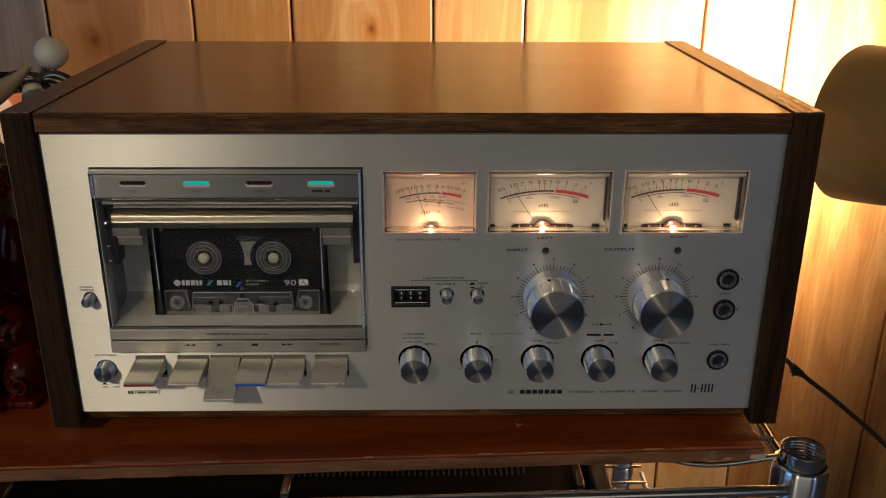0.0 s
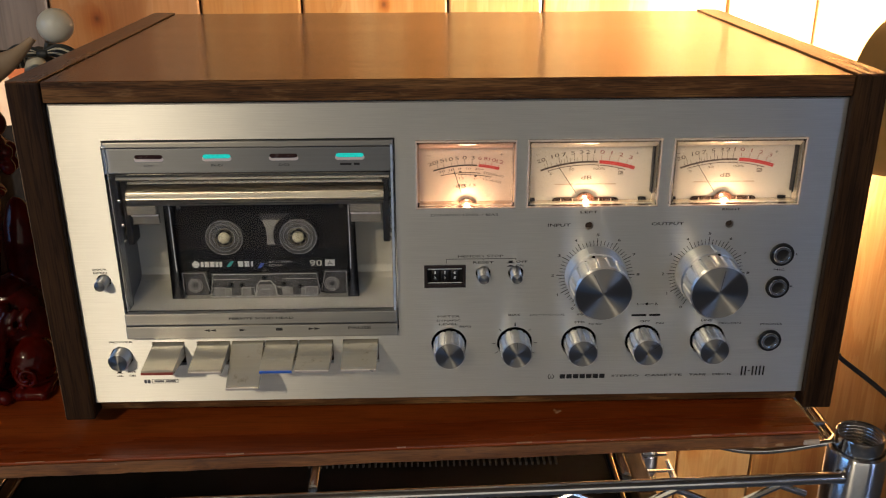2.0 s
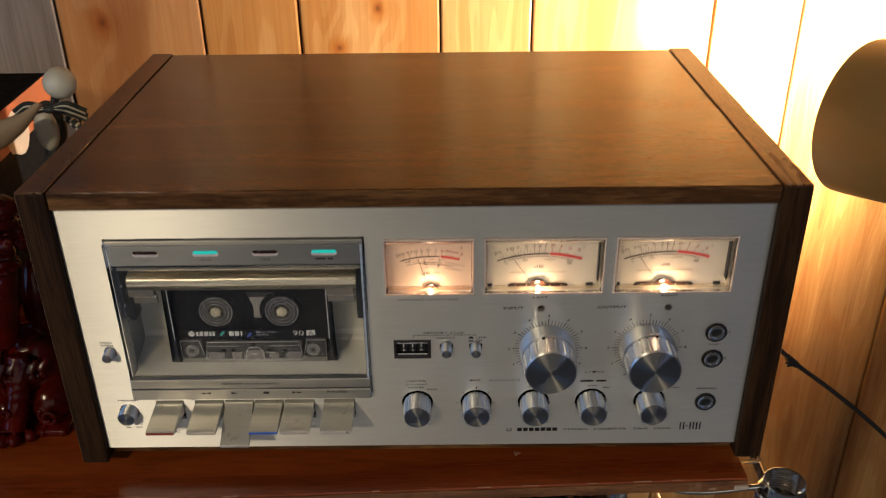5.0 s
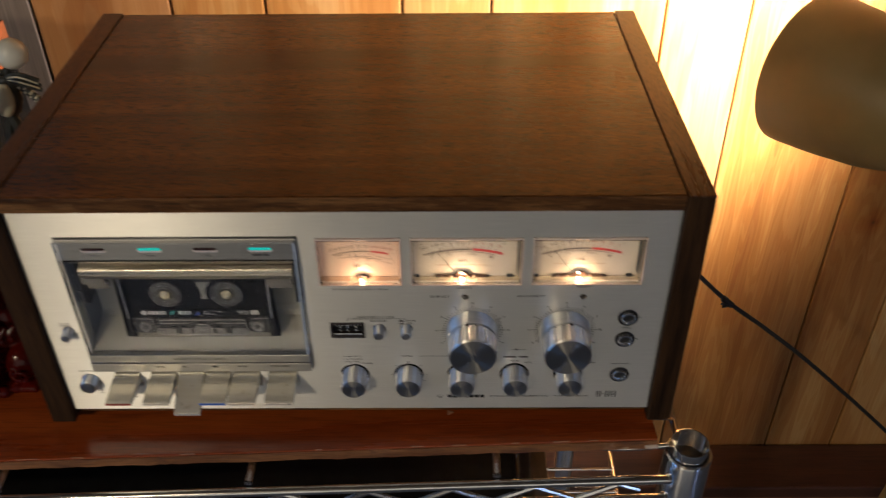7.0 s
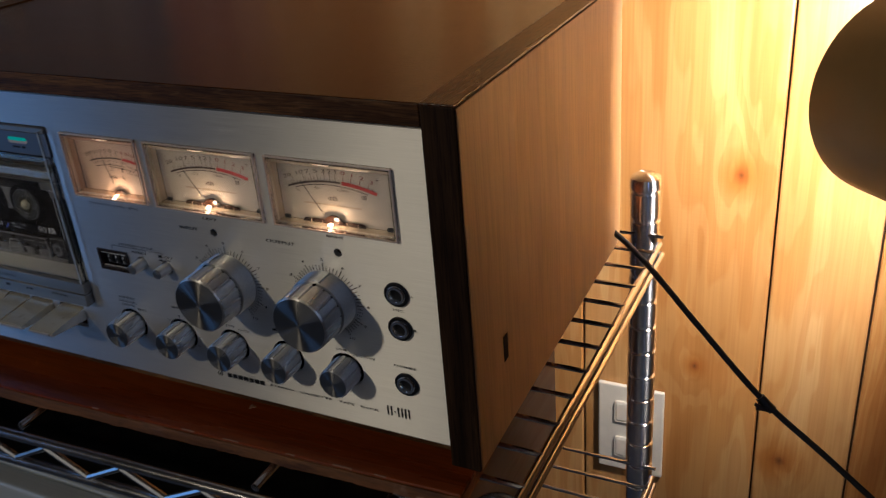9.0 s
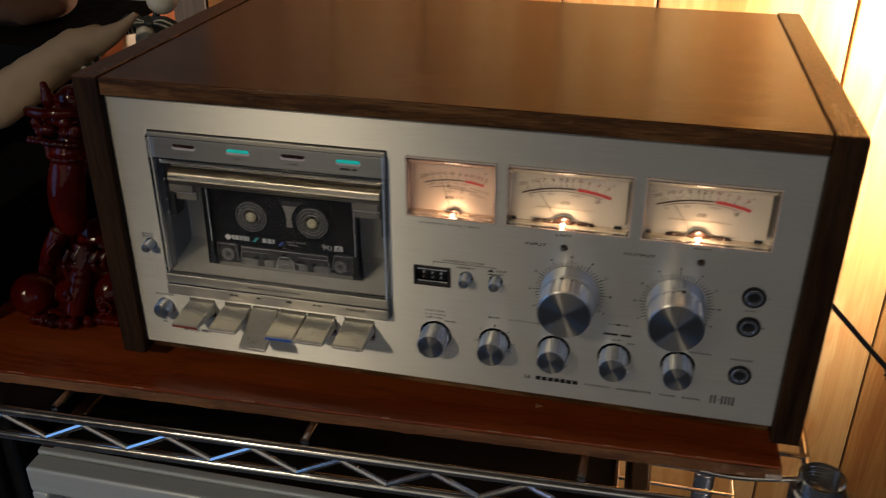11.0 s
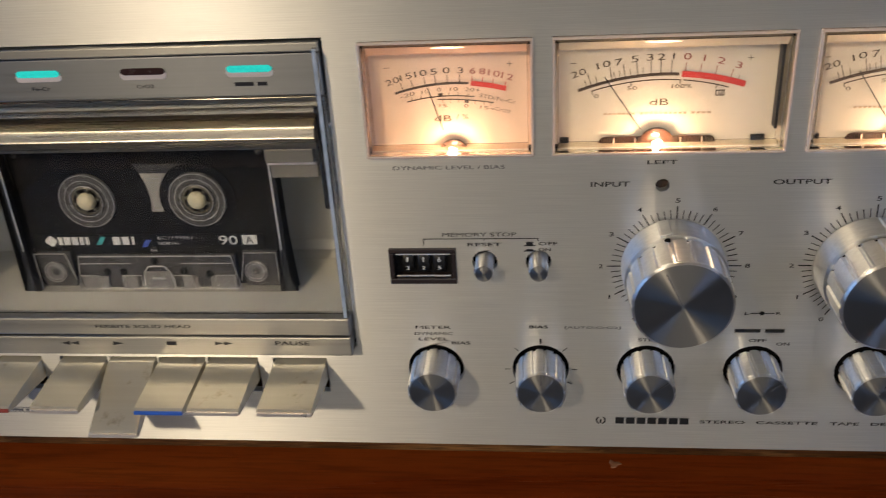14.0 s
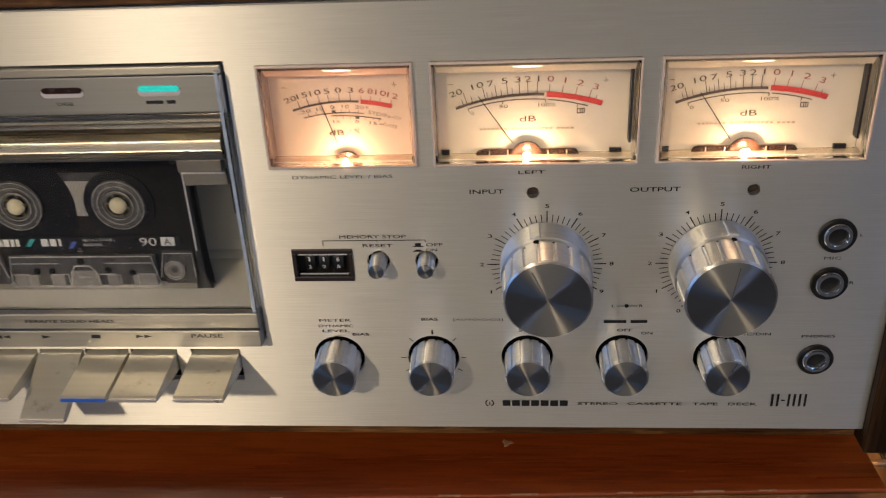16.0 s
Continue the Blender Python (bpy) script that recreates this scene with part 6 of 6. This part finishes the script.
for k in range(16):
    a = 2 * math.pi * k / 16
    blob(bm, (SX - 0.0005 + 0.0112 * math.cos(a), SY - 0.001 + 0.0112 * math.sin(a), 0.1272), 0.0029, (1.1, 1.1, 0.85), 2)
tube([(SX - 0.0125, SY - 0.006, 0.1362), (SX - 0.0118, SY - 0.008, 0.1255)], 0.0022, 8, bm)
# toes
for i in range(5):
    blob(bm, (SX - 0.044 + 0.0078 * i, SY - 0.021 + 0.001 * abs(i - 2), BZ + 0.0050), 0.0050, (0.80, 1.2, 1.1), 2)
for i in range(3):
    blob(bm, (SX - 0.004 + 0.0068 * i, SY - 0.014 + 0.005 * i, BZ + 0.0045), 0.0045, (0.85, 1.2, 1.1), 2)
# overlapping locks of fur
for i in range(5):
    x = SX - 0.0165 + 0.0058 * i
    tube(curve_points([(x + 0.005, SY - 0.008 + 0.003 * i, 0.0555 - 0.001 * i), (x + 0.0015, SY - 0.013 + 0.003 * i, 0.0450), (x + 0.003, SY - 0.012 + 0.003 * i, 0.0330 + 0.0015 * i)], 4), 0.0025, 8, bm)
for i in range(4):
    x = SX - 0.0285 - 0.0030 * i
    tube(curve_points([(x + 0.0065, SY - 0.006, 0.0600 - 0.004 * i), (x + 0.001, SY - 0.0105, 0.0530 - 0.004 * i), (x + 0.001, SY - 0.011, 0.0460 - 0.004 * i)], 4), 0.0017, 7, bm)
swirl(SX + 0.0090, SY - 0.008, 0.0115, 0.0078, 1.6, 2.4, 0.0015)
swirl(SX - 0.0130, SY - 0.017, 0.0220, 0.0055, 1.4, 0.4, 0.0012, -1)
for v in bm.verts:
    v.co += noise.noise_vector(v.co * 110) * 0.0005
lion = solo("lion_carving", bm, LACQUER, "glossy oxblood lacquered guardian lion carving with a ball", "statue", smooth=True)

rm = lion.modifiers.new("blend", "REMESH")
rm.mode, rm.voxel_size, rm.use_smooth_shade = "VOXEL", 0.0009, True
sm = lion.modifiers.new("soften", "SMOOTH")
sm.factor, sm.iterations = 0.5, 2
# ---- slim painted figurine, one plain piece in two paints ----
FX, FY = -0.2755, 0.190
bm = bmesh.new()
blob(bm, (FX + 0.0090, FY, 0.1985), 0.0122, (1.0, 0.95, 0.98), 3)
blob(bm, (FX - 0.006, FY - 0.006, 0.1640), 0.0095, (0.95, 0.7, 1.75), 3)
for s in (-1, 1):
    for k in range(2):
        tube(curve_points([(FX + 0.001, FY - 0.009, 0.1812), (FX + s * 0.014, FY - 0.0115 - 0.001 * k, 0.1848 - 0.0035 * k), (FX + s * 0.026, FY - 0.0075, 0.1770 - 0.0040 * k)], 5), 0.0008, 6, bm)
ivory_faces = len(bm.faces)
blob(bm, (FX - 0.006, FY + 0.002, 0.1640), 0.0120, (1.0, 0.7, 1.7), 3)
tube(curve_points([(FX + 0.003, FY, 0.187), (FX, FY, 0.180), (FX - 0.005, FY, 0.172)], 4), 0.0030, 8, bm)
for s in (-1, 1):
    for k in range(3):
        tube(curve_points([(FX + 0.001, FY - 0.008, 0.1815), (FX + s * 0.014, FY - 0.010 - 0.001 * k, 0.1835 - 0.0035 * k + 0.003), (FX + s * 0.027, FY - 0.006, 0.1790 - 0.0040 * k)], 5), 0.0017, 6, bm)
blob(bm, (FX + 0.001, FY - 0.010, 0.1812), 0.0038, (1.2, 0.7, 0.8), 2)
sleeves = len(bm.faces)
tube(curve_points([(FX - 0.014, FY, 0.174), (FX - 0.030, FY - 0.010, 0.170), (FX - 0.040, FY - 0.045, 0.150), (FX - 0.034, FY - 0.085, 0.135), (FX - 0.020, FY - 0.105, 0.140)], 16), 0.0036, 8, bm)
tube(curve_points([(FX + 0.008, FY, 0.172), (FX + 0.020, FY - 0.002, 0.160), (FX + 0.026, FY - 0.008, 0.152)], 10), 0.0032, 8, bm)
sleeves_end = len(bm.faces)
for s in (-1, 1):
    tube(curve_points([(FX - 0.007, FY, 0.150), (FX - 0.008 + s * 0.006, FY, 0.120), (FX - 0.010 + s * 0.012, FY - 0.002, 0.060), (FX - 0.010 + s * 0.014, FY - 0.004, BZ + 0.004)], 6), 0.0046, 8, bm)
    blob(bm, (FX - 0.010 + s * 0.014, FY - 0.010, BZ + 0.004), 0.0065, (0.8, 1.7, 0.62), 2)
fig = solo("figurine", bm, IVORY, "slim figurine with a round ivory head, black bow and striped sleeves", "figurine", smooth=True)
fig.data.materials.append(GREYBLK)
for i, p in enumerate(fig.data.polygons):
    pale = i < ivory_faces or (sleeves <= i < sleeves_end and ((i - sleeves) // 8) % 3 == 1)
    p.material_index = 0 if pale else 1

# ---- soft and dark things beside the deck ----
keys = curve_points([(-0.640, 0.150, 0.018), (-0.550, 0.150, 0.054), (-0.470, 0.150, 0.090), (-0.400, 0.150, 0.1235), (-0.350, 0.150, 0.1475), (-0.320, 0.150, 0.1665), (-0.290, 0.152, 0.1815), (-0.270, 0.154, 0.1950)], 8)
own = tube(keys, 0.0200, 28)
spine = [Vector(k) for k in keys]
for v in own.verts:
    c = min(spine, key=lambda p: (p - v.co).length_squared)
    thin = min(1.0, max(0.12, 1.0 - 0.25 * (c.x + 0.40) / 0.08 if c.x < -0.32 else 0.75 - 0.63 * (c.x + 0.32) / 0.05))
    v.co = c + (v.co - c) * thin
    v.co += Vector((0.0, 0.004, 0.007)) * noise.noise(v.co * 24) + Vector((0.002, 0.002, 0.003)) * noise.noise(v.co * 75)
solo("suede_roll", own, SUEDE, "creased beige suede roll leaning on a black carton", "cushion", smooth=True)
own = bmesh.new()
blob(own, (-0.462, 0.262, 0.172), 0.052, (1.25, 0.85, 0.45), 4)
for v in own.verts:
    v.co += Vector((0.6, 0.5, 1.0)) * 0.007 * noise.noise(v.co * 26) + Vector((1, 1, 1)) * 0.0025 * noise.noise(v.co * 80)
solo("brown_cushion", own, plain("dark_brown_suede", (0.085, 0.040, 0.020), 0.85, 0, 0.25, 26, 0.4), "slumped dark brown suede cushion on the carton", "cushion", smooth=True)
carton = thing("printed_carton", (-0.47, 0.27, BZ), "black carton with an orange printed side, standing on the board", "carton")
part("carton_body", box(-0.600, -0.3485, 0.186, 0.352, BZ, 0.1540, 0.0012), MATTE, carton, "black carton body")
part("printed_side", box(-0.3483, -0.3475, 0.1865, 0.3515, 0.1180, 0.1535, 0.0002), TERRA, carton, "orange printed side")
rng = random.Random(3)
spot = [(0.272 + (0.020 + 0.005 * rng.random()) * math.cos(a), 0.128 + (0.018 + 0.004 * rng.random()) * math.sin(a)) for a in (2 * math.pi * k / 18 for k in range(18))]
own = bmesh.new()
own.faces.new([own.verts.new((-0.3472, y, z)) for y, z in spot])
part("printed_patch", own, plain("cream_print", (0.52, 0.42, 0.30), 0.6, 0, 0.1, 40), carton, "cream printed patch")

# made-up black box, gives the shadow on the board left of the lion
black_box = thing("dark_box", (-0.475, 0.06, BZ), "made-up low black box standing in for the shadow beside the lion", "box")
part("body", box(-0.599, -0.3515, -0.0145, 0.1335, BZ, 0.0560, 0.002), MATTE, black_box, "matt black box body")
part("lid", box(-0.600, -0.3500, -0.0160, 0.1350, 0.0565, 0.0700, 0.003), MATTE, black_box, "matt black box lid")

# made-up black block, fills in the darkness left of the receiver
dark_filler = thing("loudspeaker", (-0.48, 0.14, -0.2665), "made-up black block that darkens the space beside the receiver", "loudspeaker")
part("filler_block", box(-0.64, -0.335, -0.005, 0.30, -0.2665, -0.050, 0.004), BLACK, dark_filler)
part("filler_front", box(-0.63, -0.345, -0.013, -0.0055, -0.260, -0.056, 0.003), MATTE, dark_filler, "black front sheet of the filler block")

# ---- small fittings on the wall ----
out = thing("wall_outlet", (0.17, WY, -0.36), "ivory wall outlet plate low behind the rack", "outlet")
part("plate", box(0.130, 0.205, WY - 0.006, WY - 0.0005, -0.42, -0.30, 0.002), OUTLET, out, "ivory cover plate")
for zz in (-0.385, -0.335):
    part("socket", box(0.150, 0.185, WY - 0.009, WY - 0.0055, zz - 0.014, zz + 0.014, 0.003), OUTLET, out, "ivory socket face")
solo("wall_ledge", box(-1.65, 1.85, WY - 0.085, WY - 0.001, -0.66, -0.633, 0.004), wood("ledge_wood", (0.036, 0.011, 0.005), (0.068, 0.022, 0.010), (0.10, 0.036, 0.015), "x", 0.02, 0.4), "red-brown wooden ledge along the foot of the wall", "ledge", kind="structure")
win = tagged(new("window_1"), "window with a pale blind in the side wall", "window", kind="structure")
win.location = (-1.69, -0.75, 0.20)
for a, b, c, d in ((-1.41, -0.09, 0.86, 0.91), (-1.41, -0.09, -0.51, -0.46), (-1.41, -1.36, -0.46, 0.86), (-0.14, -0.09, -0.46, 0.86)):
    part("window_frame", box(-1.699, -1.66, a, b, c, d, 0.004), PLASTER, win, "brown painted window frame")
part("pane", box(-1.698, -1.690, -1.358, -0.142, -0.458, 0.858), CHAMPAGNE, win, "pale window pane")
# made-up window, built only round the added fill light
dw = tagged(new("fill_window_2"), "made-up wide window round the fill light behind the viewer", "window", kind="structure")
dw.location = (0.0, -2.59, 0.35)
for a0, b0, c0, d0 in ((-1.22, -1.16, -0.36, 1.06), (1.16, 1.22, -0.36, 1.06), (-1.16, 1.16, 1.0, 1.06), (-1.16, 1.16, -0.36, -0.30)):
    part("window_frame", box(a0, b0, -2.598, -2.55, c0, d0, 0.004), CASE_WOOD, dw, "dark wooden frame round a fill light")
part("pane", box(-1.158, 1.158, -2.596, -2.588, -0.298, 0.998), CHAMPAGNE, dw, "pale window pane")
# unseen frame added to house the blue fill lamp
ew = tagged(new("fill_window_3"), "made-up narrow window round the blue fill light", "window", kind="structure")
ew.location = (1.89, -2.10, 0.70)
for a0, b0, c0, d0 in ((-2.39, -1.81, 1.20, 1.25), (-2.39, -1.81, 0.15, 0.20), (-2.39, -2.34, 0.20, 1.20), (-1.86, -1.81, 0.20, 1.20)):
    part("window_frame", box(1.862, 1.899, a0, b0, c0, d0, 0.004), CASE_WOOD, ew, "dark wooden frame round a fill light")
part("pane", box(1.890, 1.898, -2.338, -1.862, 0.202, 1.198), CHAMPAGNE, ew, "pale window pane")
rl = thing("ceiling_lamp", (-0.88, -1.85, 1.22), "hanging lamp with a white shade in the room", "lamp")
part("lamp_cord", tube([(-0.88, -1.85, 1.38), (-0.88, -1.85, CZ)], 0.004, 8), BLACK, rl, "black lamp cord")
part("lamp_shade", lathe([(0.19, 1.31), (0.15, 1.37), (0.03, 1.39)], "z", (-0.88, -1.85, 0), 40), SHADE_IN, rl, "white lamp shade", True)

# ---- pine boards of the wall ----
seams = [-0.392, -0.2390, -0.1360, 0.0135, 0.1110, 0.3025, 0.3965, 0.5620]
left = [-0.49, -0.63, -0.73, -0.90, -1.00, -1.15, -1.25, -1.42, -1.52, -1.69]
right = [0.664, 0.82, 0.92, 1.10, 1.20, 1.36, 1.46, 1.62, 1.72, 1.89]
edges = left[::-1] + seams + right
MIDZ = (FZ + CZ) / 2
# the boards near the deck: tone, knots by world place and size, and how close the grain runs
BOARDS = {
    -0.392: (BROWN, [(-0.345, 0.158, 0.010)], 0.7),
    -0.239: (TAN, [], 1.0),
    -0.136: (TAN, [(-0.052, 0.170, 0.0070), (-0.095, 0.128, 0.0060)], 0.8),
    0.0135: (PALE, [(0.062, 0.62, 0.012)], 1.0),
    0.1110: (PALE, [(0.268, -0.035, 0.0110), (0.2345, -0.260, 0.0075), (0.20, 0.70, 0.012)], 0.8),
    0.3025: (PALE, [(0.329, -0.362, 0.0135), (0.362, 0.55, 0.010)], 0.8),
    0.3965: (STREAKED, [(0.49, 0.42, 0.012)], 1.5),
    0.5620: (STREAKED, [(0.61, -0.20, 0.010)], 1.2),
}
for a, b in zip(edges, edges[1:]):
    w, m, g = b - a, (a + b) / 2, 0.0010
    own = box(-w / 2 + g, w / 2 - g, -0.0045, 0.0045, -(CZ - FZ) / 2 + 0.002, (CZ - FZ) / 2 - 0.002, 0.0022, None, 2)
    if a in BOARDS:
        tone, spots, close = BOARDS[a]
        mat = pine("knotty_pine", *tone, [(x - m, z - MIDZ, r) for x, z, r in spots], close)
    else:
        mat = PINE_GREY if b < -0.390 else PINE
    part("plank", own, mat, wall_n, "", False, (m, WY + 0.0052, MIDZ))
